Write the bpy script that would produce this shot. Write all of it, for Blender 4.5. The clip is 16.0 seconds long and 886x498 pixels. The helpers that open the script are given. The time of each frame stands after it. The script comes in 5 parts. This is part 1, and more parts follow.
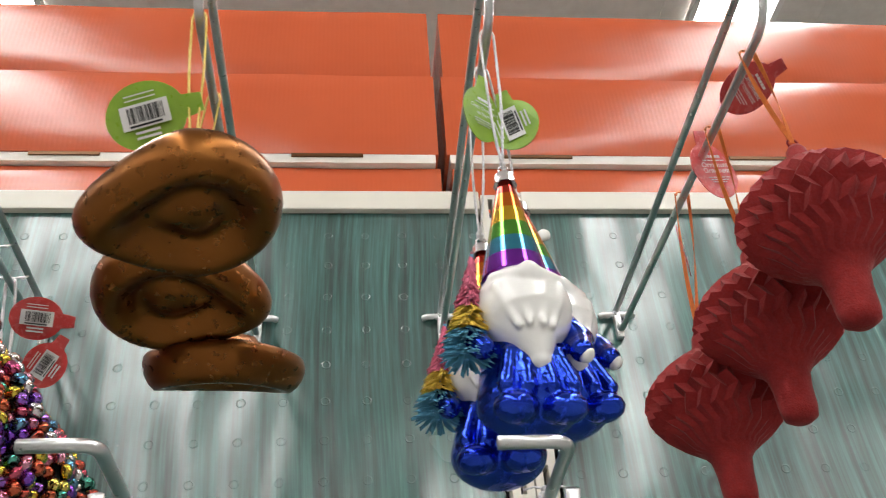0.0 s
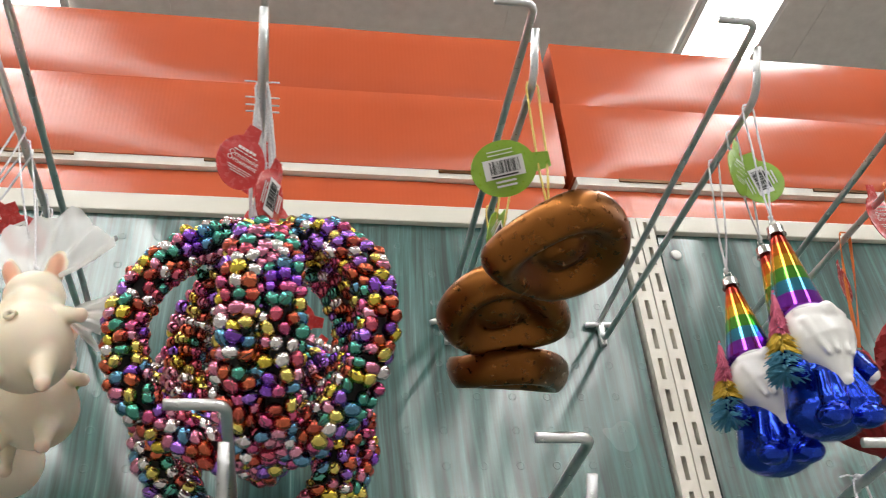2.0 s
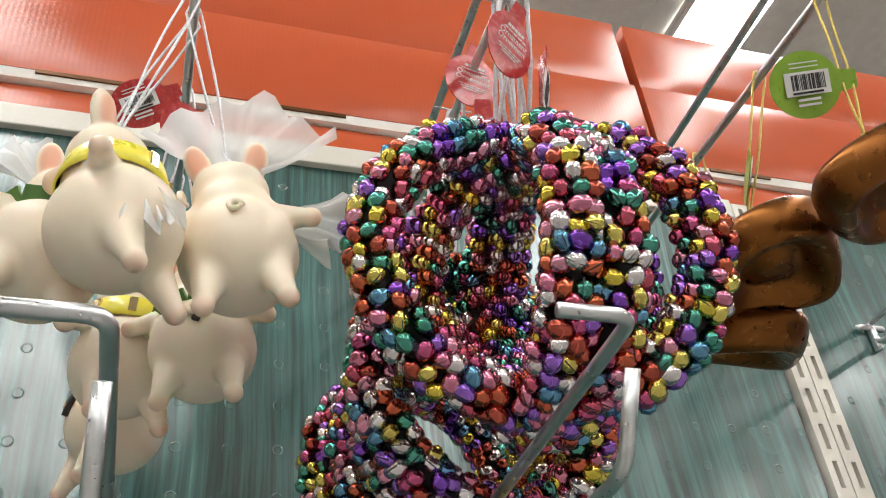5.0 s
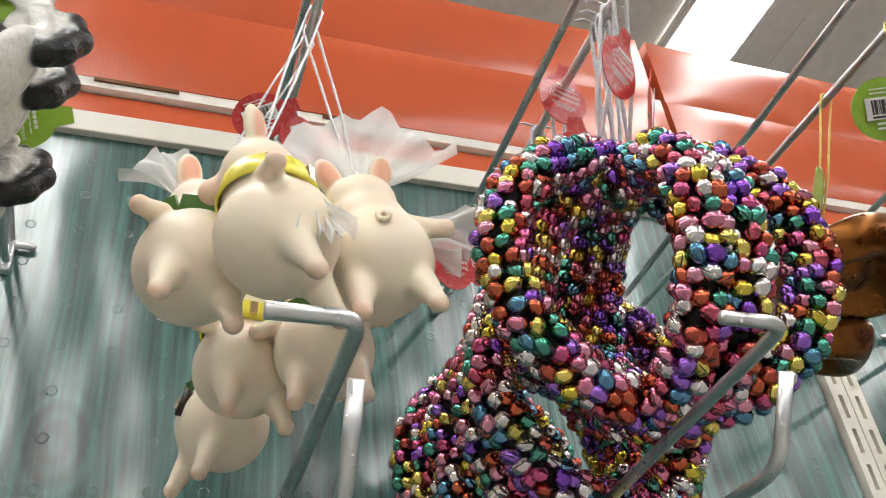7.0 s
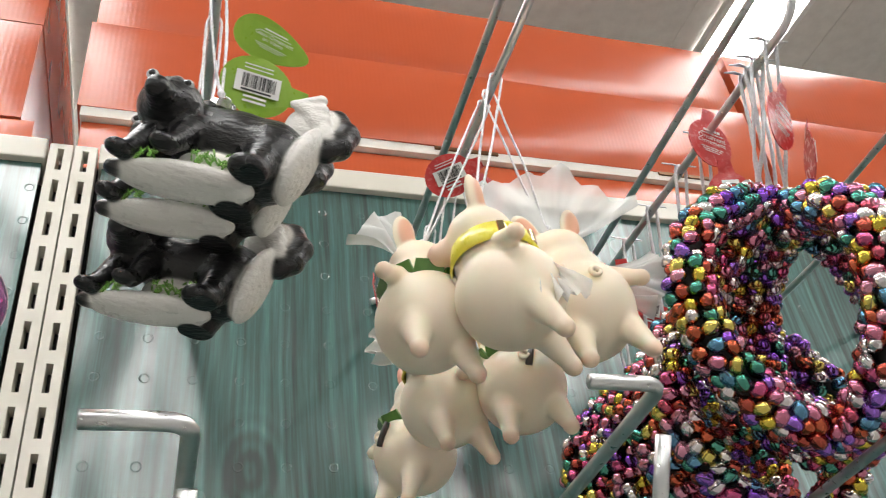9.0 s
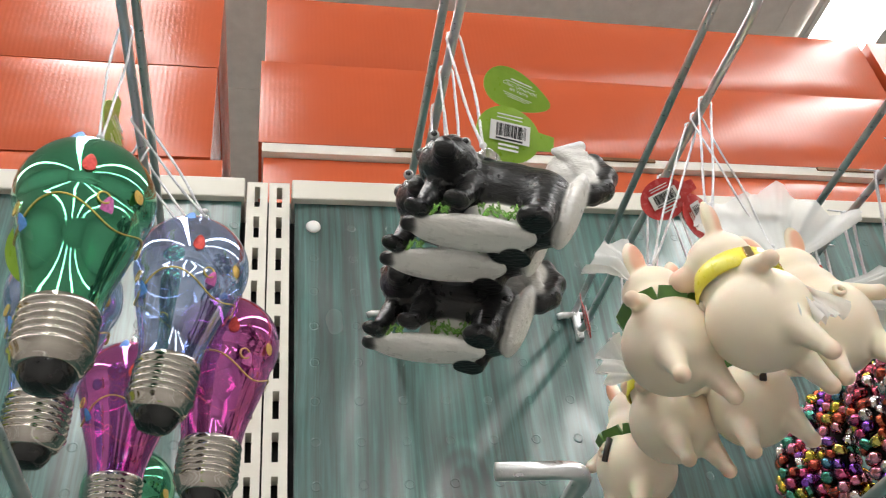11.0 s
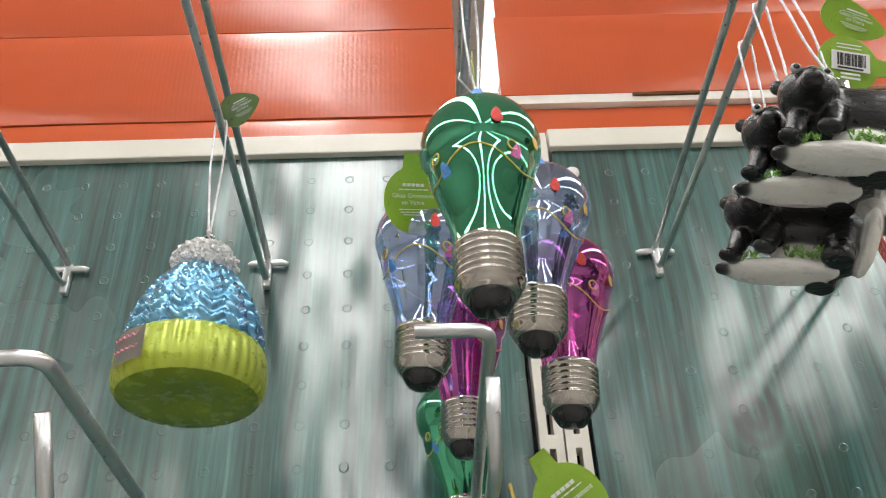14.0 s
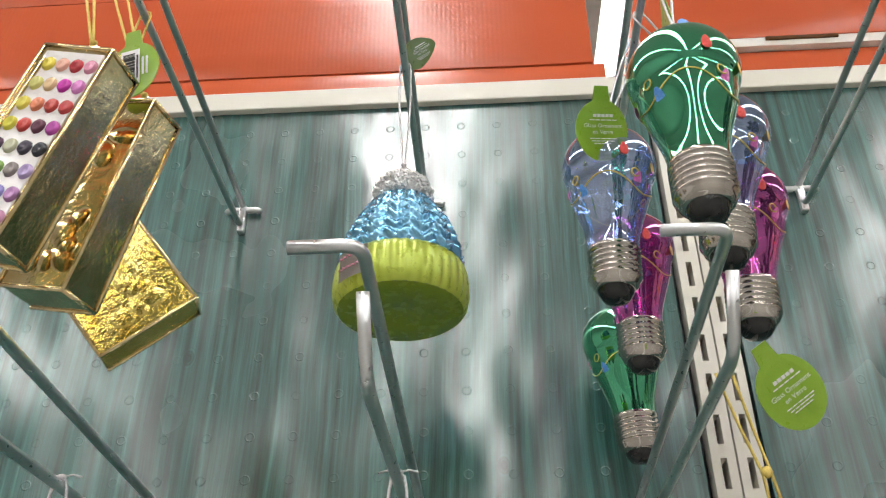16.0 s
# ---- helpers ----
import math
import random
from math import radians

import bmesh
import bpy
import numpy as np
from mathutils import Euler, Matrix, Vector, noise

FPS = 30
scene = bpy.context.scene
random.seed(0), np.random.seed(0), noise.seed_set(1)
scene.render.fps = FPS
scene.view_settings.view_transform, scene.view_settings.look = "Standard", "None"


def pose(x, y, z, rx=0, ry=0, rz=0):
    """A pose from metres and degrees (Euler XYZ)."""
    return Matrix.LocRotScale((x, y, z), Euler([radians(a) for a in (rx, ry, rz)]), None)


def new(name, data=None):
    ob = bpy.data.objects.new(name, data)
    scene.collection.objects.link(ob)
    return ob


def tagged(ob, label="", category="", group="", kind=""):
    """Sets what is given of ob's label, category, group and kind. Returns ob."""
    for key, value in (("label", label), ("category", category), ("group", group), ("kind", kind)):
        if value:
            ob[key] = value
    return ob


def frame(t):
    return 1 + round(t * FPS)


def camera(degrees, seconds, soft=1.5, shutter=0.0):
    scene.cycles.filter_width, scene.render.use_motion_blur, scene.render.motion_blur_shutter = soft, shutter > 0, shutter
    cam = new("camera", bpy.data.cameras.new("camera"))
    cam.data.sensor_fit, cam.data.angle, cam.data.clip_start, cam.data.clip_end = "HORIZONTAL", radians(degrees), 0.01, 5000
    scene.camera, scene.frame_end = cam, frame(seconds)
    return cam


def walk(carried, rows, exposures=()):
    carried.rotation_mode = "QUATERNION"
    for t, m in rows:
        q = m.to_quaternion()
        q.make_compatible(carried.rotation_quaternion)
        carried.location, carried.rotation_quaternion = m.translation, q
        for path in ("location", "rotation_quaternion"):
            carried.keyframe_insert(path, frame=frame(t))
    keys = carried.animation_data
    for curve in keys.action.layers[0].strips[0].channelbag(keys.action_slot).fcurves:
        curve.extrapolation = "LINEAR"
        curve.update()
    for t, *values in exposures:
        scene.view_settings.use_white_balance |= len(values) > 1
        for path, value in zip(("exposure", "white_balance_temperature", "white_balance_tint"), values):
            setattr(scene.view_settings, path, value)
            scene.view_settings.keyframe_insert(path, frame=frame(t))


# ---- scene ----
cam = camera(53.15, 16.0, soft=1.1, shutter=0.25)
# seconds, place, turn in degrees
ROWS = [
    (0.0, 0.7368, -0.7441, 1.5270, 126.030, 3.412, -4.417),
    (0.5, 0.6761, -0.7637, 1.5179, 126.077, 3.267, -5.704),
    (1.0, 0.6063, -0.7838, 1.5084, 125.710, 3.509, -7.167),
    (1.5, 0.5406, -0.8152, 1.5015, 125.492, 3.696, -8.250),
    (2.0, 0.4710, -0.8322, 1.4974, 124.755, 3.975, -9.158),
    (2.5, 0.4031, -0.8194, 1.4991, 124.798, 4.308, -10.574),
    (3.0, 0.3613, -0.7898, 1.5034, 125.129, 4.146, -11.646),
    (3.5, 0.3325, -0.7378, 1.5166, 125.609, 4.348, -12.601),
    (4.0, 0.3095, -0.6745, 1.5317, 125.884, 4.706, -14.330),
    (6.5, 0.2211, -0.6341, 1.5283, 126.743, 5.789, -18.374),
    (7.0, 0.1915, -0.6403, 1.5242, 126.628, 5.849, -18.705),
    (7.5, 0.1577, -0.6445, 1.5212, 126.880, 5.748, -18.718),
    (8.0, 0.1326, -0.6536, 1.5246, 126.424, 6.350, -18.237),
    (8.5, 0.1069, -0.6682, 1.5258, 126.543, 6.485, -17.421),
    (9.0, 0.0764, -0.6716, 1.5278, 126.549, 6.556, -16.101),
    (9.5, 0.0483, -0.6699, 1.5304, 126.700, 6.475, -14.667),
    (12.0, -0.0596, -0.6961, 1.5405, 126.548, 4.311, -5.810),
    (12.5, -0.0843, -0.6923, 1.5306, 126.137, 3.623, -4.080),
    (13.0, -0.1130, -0.6971, 1.5243, 125.577, 3.316, -2.885),
    (13.5, -0.1308, -0.7013, 1.5177, 125.087, 2.834, -1.575),
    (14.0, -0.1428, -0.7036, 1.5138, 124.578, 2.509, -0.545),
    (14.5, -0.1639, -0.7086, 1.5055, 124.002, 2.095, 0.555),
    (15.0, -0.1827, -0.7091, 1.4987, 123.571, 1.334, 1.681),
    (15.5, -0.2073, -0.7187, 1.4904, 122.887, 0.792, 2.711),
    (16.0, -0.2240, -0.7293, 1.4671, 122.518, 0.318, 3.386),
]
walk(cam, [(t, pose(x, y, z, rx, ry, rz)) for t, x, y, z, rx, ry, rz in ROWS])

# ---- light ----
world = bpy.data.worlds.new("store_air")
scene.world = world
world.use_nodes = True
world.node_tree.nodes["Background"].inputs[0].default_value = (0.9, 0.95, 1.0, 1)
world.node_tree.nodes["Background"].inputs[1].default_value = 0.02
LIGHT_STRENGTH = 18.5
scene.view_settings.exposure = 0.0


# ---- materials ----
def mat(name, color=(0.8, 0.8, 0.8), rough=0.5, metal=0.0, **inputs):
    m = bpy.data.materials.new(name)
    m.use_nodes = True
    b = m.node_tree.nodes["Principled BSDF"]
    b.inputs["Base Color"].default_value = (*color, 1)
    b.inputs["Roughness"].default_value = rough
    b.inputs["Metallic"].default_value = metal
    for key, value in inputs.items():
        b.inputs[key.replace("_", " ")].default_value = value
    return m


def node(m, kind, **values):
    n = m.node_tree.nodes.new(kind)
    for key, value in values.items():
        n.inputs[key.replace("_", " ")].default_value = value
    return n


def join(m, a, out, b, inp):
    m.node_tree.links.new(a.outputs[out], b.inputs[inp])


def coords(m, scale=(1, 1, 1), rot=(0, 0, 0)):
    tc, mp = node(m, "ShaderNodeTexCoord"), node(m, "ShaderNodeMapping")
    mp.inputs["Scale"].default_value, mp.inputs["Rotation"].default_value = scale, rot
    join(m, tc, "Object", mp, "Vector")
    return mp


def ramp(m, *stops, constant=False):
    r = node(m, "ShaderNodeValToRGB")
    e = r.color_ramp.elements
    while len(e) < len(stops):
        e.new(0.5)
    for el, (p, c) in zip(e, stops):
        el.position, el.color = p, (*c, 1)
    if constant:
        r.color_ramp.interpolation = "CONSTANT"
    return r


def noisy(m, scale, detail=4.0, stretch=(1, 1, 1), rough=0.55):
    n = node(m, "ShaderNodeTexNoise", Scale=scale, Detail=detail, Roughness=rough)
    join(m, coords(m, stretch), "Vector", n, "Vector")
    return n


def bump(m, src, out, strength, distance=0.001, under=None):
    b = node(m, "ShaderNodeBump", Strength=strength, Distance=distance)
    join(m, src, out, b, "Height")
    if under:
        join(m, under, "Normal", b, "Normal")
    join(m, b, "Normal", m.node_tree.nodes["Principled BSDF"], "Normal")
    return b


def mottled(name, a, b, scale, rough=0.5, metal=0.0, relief=0.0, stretch=(1, 1, 1), **inputs):
    """A colour that wanders between a and b, with a roughness that wanders too and a fine relief."""
    m = mat(name, a, rough, metal, **inputs)
    p = m.node_tree.nodes["Principled BSDF"]
    n = noisy(m, scale, 5, stretch)
    r = ramp(m, (0.3, a), (0.7, b))
    join(m, n, "Fac", r, "Fac")
    join(m, r, "Color", p, "Base Color")
    q = noisy(m, scale * 4.3, 3, stretch)
    mr = node(m, "ShaderNodeMapRange", From_Min=0.3, From_Max=0.7, To_Min=rough * 0.8, To_Max=min(1, rough * 1.25))
    join(m, q, "Fac", mr, "Value")
    join(m, mr, "Result", p, "Roughness")
    if relief:
        bump(m, q, "Fac", relief)
    return m


KNOTS = ((0.147, 1.820, 0.034), (-0.505, 1.821, 0.008), (-0.210, 1.709, 0.008), (1.062, 1.805, 0.028))


def board_material():
    """Teal printed wood boards under a glossy film: streaks along z, boards 0.14 m wide, knots."""
    m = mat("printed_teal_board", rough=0.3)
    p = m.node_tree.nodes["Principled BSDF"]
    warp = noisy(m, 2.2, 3, (1, 1, 0.6))
    mp = coords(m, (1, 1, 1))
    add = node(m, "ShaderNodeVectorMath")
    add.operation = "MULTIPLY_ADD"
    add.inputs[1].default_value = (0.05, 0, 0.05)
    join(m, warp, "Color", add, 0)
    join(m, mp, "Vector", add, 2)
    st = node(m, "ShaderNodeMapping")
    st.inputs["Scale"].default_value = (1, 1, 0.028)
    join(m, add, "Vector", st, "Vector")
    fine = node(m, "ShaderNodeTexNoise", Scale=150.0, Detail=6.0, Roughness=0.7)
    join(m, st, "Vector", fine, "Vector")
    broad = node(m, "ShaderNodeTexNoise", Scale=26.0, Detail=3.0)
    join(m, st, "Vector", broad, "Vector")
    # knots: place on the wall and size
    total = None
    for kx, kz, size in KNOTS:
        off = node(m, "ShaderNodeVectorMath")
        off.operation = "SUBTRACT"
        off.inputs[1].default_value = (kx + 0.025, 0, kz + 0.025)
        join(m, add, "Vector", off, 0)
        flat = node(m, "ShaderNodeVectorMath")
        flat.operation = "MULTIPLY"
        flat.inputs[1].default_value = (1.15 / size, 0, 0.72 / size)
        join(m, off, "Vector", flat, 0)
        away = node(m, "ShaderNodeVectorMath")
        away.operation = "LENGTH"
        join(m, flat, "Vector", away, 0)
        ring = node(m, "ShaderNodeMath")
        ring.operation = "MULTIPLY"
        ring.inputs[1].default_value = 17.0
        join(m, away, "Value", ring, 0)
        sine = node(m, "ShaderNodeMath")
        sine.operation = "SINE"
        join(m, ring, "Value", sine, 0)
        near = node(m, "ShaderNodeMapRange", From_Min=0.55, From_Max=1.35, To_Min=0.06, To_Max=0.0)
        join(m, away, "Value", near, "Value")
        eye = node(m, "ShaderNodeMapRange", From_Min=0.35, From_Max=0.8, To_Min=-0.16, To_Max=0.0)
        join(m, away, "Value", eye, "Value")
        one = node(m, "ShaderNodeMath")
        one.operation = "MULTIPLY_ADD"
        join(m, sine, "Value", one, 0)
        join(m, near, "Result", one, 1)
        join(m, eye, "Result", one, 2)
        if total is None:
            total = one
        else:
            both = node(m, "ShaderNodeMath")
            join(m, total, "Value", both, 0)
            join(m, one, "Value", both, 1)
            total = both
    kn = total
    s1 = node(m, "ShaderNodeMath")
    s1.operation = "MULTIPLY_ADD"
    s1.inputs[1].default_value = 0.35
    join(m, broad, "Fac", s1, 0)
    join(m, fine, "Fac", s1, 2)
    s2 = node(m, "ShaderNodeMath")
    join(m, s1, "Value", s2, 0)
    join(m, kn, "Value", s2, 1)
    half = node(m, "ShaderNodeMath")
    half.operation = "MULTIPLY"
    half.inputs[1].default_value = 0.735
    join(m, s2, "Value", half, 0)
    r = ramp(m, (0.39, (0.005, 0.030, 0.026)), (0.45, (0.012, 0.060, 0.051)), (0.52, (0.023, 0.104, 0.090)), (0.61, (0.048, 0.172, 0.150)), (0.72, (0.20, 0.36, 0.33)))
    join(m, half, "Value", r, "Fac")
    join(m, r, "Color", p, "Base Color")
    waves = noisy(m, 7.0, 2, (1, 1, 0.5))
    b0 = bump(m, waves, "Fac", 0.7, 0.016)
    bump(m, fine, "Fac", 0.14, 0.001, b0)
    patchy = noisy(m, 5.0, 3)
    mr = node(m, "ShaderNodeMapRange", From_Min=0.35, From_Max=0.7, To_Min=0.17, To_Max=0.30)
    join(m, patchy, "Fac", mr, "Value")
    p.inputs["Roughness"].default_value = 0.5
    p.inputs["Specular IOR Level"].default_value = 0.25
    p.inputs["Coat Weight"].default_value = 0.95
    p.inputs["Coat IOR"].default_value = 1.85
    join(m, mr, "Result", p, "Coat Roughness")
    join(m, b0, "Normal", p, "Coat Normal")
    return m


def carton_material():
    """Glossy red-orange printed corrugated board: flutes run upright and show only in the gloss."""
    m = mat("red_orange_carton", (0.62, 0.075, 0.022), 0.3)
    p = m.node_tree.nodes["Principled BSDF"]
    n = noisy(m, 3.0, 4)
    r = ramp(m, (0.3, (0.50, 0.090, 0.032)), (0.7, (0.56, 0.110, 0.042)))
    join(m, n, "Fac", r, "Fac")
    join(m, r, "Color", p, "Base Color")
    w = node(m, "ShaderNodeTexWave", Scale=55.0, Distortion=0.6, Detail=1.0)
    w.bands_direction = "X"
    join(m, coords(m), "Vector", w, "Vector")
    big = noisy(m, 5.0, 2, (1, 1, 0.4))
    b0 = bump(m, big, "Fac", 0.3, 0.008)
    bump(m, w, "Fac", 0.05, 0.0008, b0)
    p.inputs["Specular IOR Level"].default_value = 0.4
    q = noisy(m, 14.0, 3)
    mr = node(m, "ShaderNodeMapRange", From_Min=0.3, From_Max=0.7, To_Min=0.17, To_Max=0.26)
    join(m, q, "Fac", mr, "Value")
    join(m, mr, "Result", p, "Roughness")
    return m


BOARD = board_material()
CARTON = carton_material()
RAIL = mottled("cream_painted_steel", (0.66, 0.63, 0.54), (0.74, 0.71, 0.63), 9, 0.4, relief=0.05)
CARD_WHITE = mottled("white_card", (0.66, 0.62, 0.56), (0.76, 0.73, 0.68), 20, 0.7, relief=0.1)
CARD_BROWN = mat("satin_brown_lacquer", (0.115, 0.046, 0.010), 0.38, 0.6)
# near-black for hidden cores, and for shade painted into slots and slits
DARK = mottled("matte_black_and_gap_shade", (0.012, 0.012, 0.012), (0.025, 0.025, 0.024), 20, 0.8)
CHROME = mottled("zinc_plated_wire", (0.6, 0.61, 0.61), (0.7, 0.71, 0.71), 60, 0.33, 1.0)
GALV = mottled("bright_zinc_bracket", (0.62, 0.63, 0.63), (0.75, 0.76, 0.76), 60, 0.32, 0.9)
CEIL = mottled("grey_ceiling_tile", (0.66, 0.635, 0.59), (0.74, 0.715, 0.67), 22, 0.9, relief=0.5)
CEIL_GRID = mat("ceiling_grid", (0.42, 0.40, 0.38), 0.5)
PLASTER = mottled("store_wall_paint", (0.56, 0.55, 0.53), (0.64, 0.63, 0.61), 3, 0.8, relief=0.05)
FLOOR = mottled("store_floor_tile", (0.24, 0.23, 0.215), (0.32, 0.305, 0.285), 6, 0.35, relief=0.03)
WHITE_PLUG = mat("white_plastic_plug", (0.75, 0.75, 0.72), 0.4)
TUBE = bpy.data.materials.new("lit_diffuser")
TUBE.use_nodes = True
TUBE.node_tree.nodes.remove(TUBE.node_tree.nodes["Principled BSDF"])
glow = TUBE.node_tree.nodes.new("ShaderNodeEmission")
glow.inputs[0].default_value, glow.inputs[1].default_value = (1.0, 0.99, 0.972, 1), LIGHT_STRENGTH
TUBE.node_tree.links.new(glow.outputs[0], TUBE.node_tree.nodes["Material Output"].inputs[0])


# ---- mesh helpers ----
def thing(name, label, category, at=(0, 0, 0), group="", kind="", m=None):
    ob = new(name)
    ob.empty_display_size = 0.02
    ob.matrix_basis = m if m else Matrix.Translation(at)
    return tagged(ob, label, category, group, kind)


def part(name, bm, materials, parent=None, label="", smooth=True):
    me = bpy.data.meshes.new(name)
    bm.normal_update()
    bm.to_mesh(me)
    bm.free()
    for m in materials if isinstance(materials, (list, tuple)) else (materials,):
        me.materials.append(m)
    if smooth is not None:
        me.polygons.foreach_set("use_smooth", [smooth] * len(me.polygons))
    ob = new(name, me)
    ob.parent = parent
    if label:
        ob["label"] = label
    return ob


def box_into(bm, lo, hi, bevel=0.0, index=0):
    c = [(a + b) / 2 for a, b in zip(lo, hi)]
    s = [abs(b - a) for a, b in zip(lo, hi)]
    made = bmesh.ops.create_cube(bm, size=1, matrix=Matrix.LocRotScale(c, None, s))["verts"]
    faces = {f for v in made for f in v.link_faces}
    if bevel:
        es = list({e for v in made for e in v.link_edges})
        out = bmesh.ops.bevel(bm, geom=es, offset=bevel, segments=2, affect="EDGES", profile=0.5)
        faces = {f for f in faces if f.is_valid} | set(out["faces"])
    for f in faces:
        f.material_index = index
    return bm


def box(lo, hi, bevel=0.0):
    return box_into(bmesh.new(), lo, hi, bevel)


def tube_into(bm, pts, radius, sides=10, index=0, cap=True):
    """A round bar along pts; radius may be one number or one a point."""
    pts = [Vector(p) for p in pts]
    rad = radius if isinstance(radius, (list, tuple)) else [radius] * len(pts)
    rings, prev = [], None
    for i, p in enumerate(pts):
        d = (pts[min(i + 1, len(pts) - 1)] - pts[max(i - 1, 0)]).normalized()
        if prev is None:
            u = d.orthogonal().normalized()
        else:
            u = (prev - d * prev.dot(d)).normalized()
        prev = u
        v = d.cross(u)
        rings.append([bm.verts.new(p + rad[i] * (math.cos(a) * u + math.sin(a) * v)) for a in (2 * math.pi * k / sides for k in range(sides))])
    for a, b in zip(rings, rings[1:]):
        for k in range(sides):
            bm.faces.new((a[k], a[(k + 1) % sides], b[(k + 1) % sides], b[k])).material_index = index
    if cap:
        bm.faces.new(rings[0][::-1]).material_index = index
        bm.faces.new(rings[-1]).material_index = index
    return bm


def rounded(pts, radius, steps=5):
    """The polyline pts with its inner corners rounded."""
    pts = [Vector(p) for p in pts]
    out = [pts[0]]
    for a, b, c in zip(pts, pts[1:], pts[2:]):
        u, v = (a - b), (c - b)
        r = min(radius, u.length * 0.45, v.length * 0.45)
        p, q = b + u.normalized() * r, b + v.normalized() * r
        for k in range(steps + 1):
            t = k / steps
            out.append((1 - t) ** 2 * p + 2 * t * (1 - t) * b + t * t * q)
    out.append(pts[-1])
    return out


def lathe_into(bm, profile, sides=32, index=0, wobble=None, m=Matrix()):
    """profile: (radius, z) from the top down; closed at both ends where the radius is 0. index: a number or a function of the row."""
    rings = []
    for j, (r, z) in enumerate(profile):
        if r < 1e-6:
            rings.append([bm.verts.new(m @ Vector((0, 0, z)))])
            continue
        ring = []
        for k in range(sides):
            a = 2 * math.pi * k / sides
            q, h = wobble(r, z, a, j, k) if wobble else (r, z)
            ring.append(bm.verts.new(m @ Vector((q * math.cos(a), q * math.sin(a), h))))
        rings.append(ring)
    for j, (a, b) in enumerate(zip(rings, rings[1:])):
        i = index(j) if callable(index) else index
        for k in range(sides):
            k2 = (k + 1) % sides
            if len(a) == 1 and len(b) == 1:
                continue
            if len(a) == 1:
                f = bm.faces.new((a[0], b[k], b[k2]))
            elif len(b) == 1:
                f = bm.faces.new((a[k], b[0], a[k2]))
            else:
                f = bm.faces.new((a[k], b[k], b[k2], a[k2]))
            f.material_index = i
    return bm


def ball_into(bm, center, size, rot=(0, 0, 0), segs=20, rings=12, index=0):
    s = size if isinstance(size, (tuple, list)) else (size,) * 3
    m = Matrix.LocRotScale(center, Euler([radians(a) for a in rot]), s)
    vs = bmesh.ops.create_uvsphere(bm, u_segments=segs, v_segments=rings, radius=1, matrix=m)["verts"]
    for f in {f for v in vs for f in v.link_faces}:
        f.material_index = index
    return vs


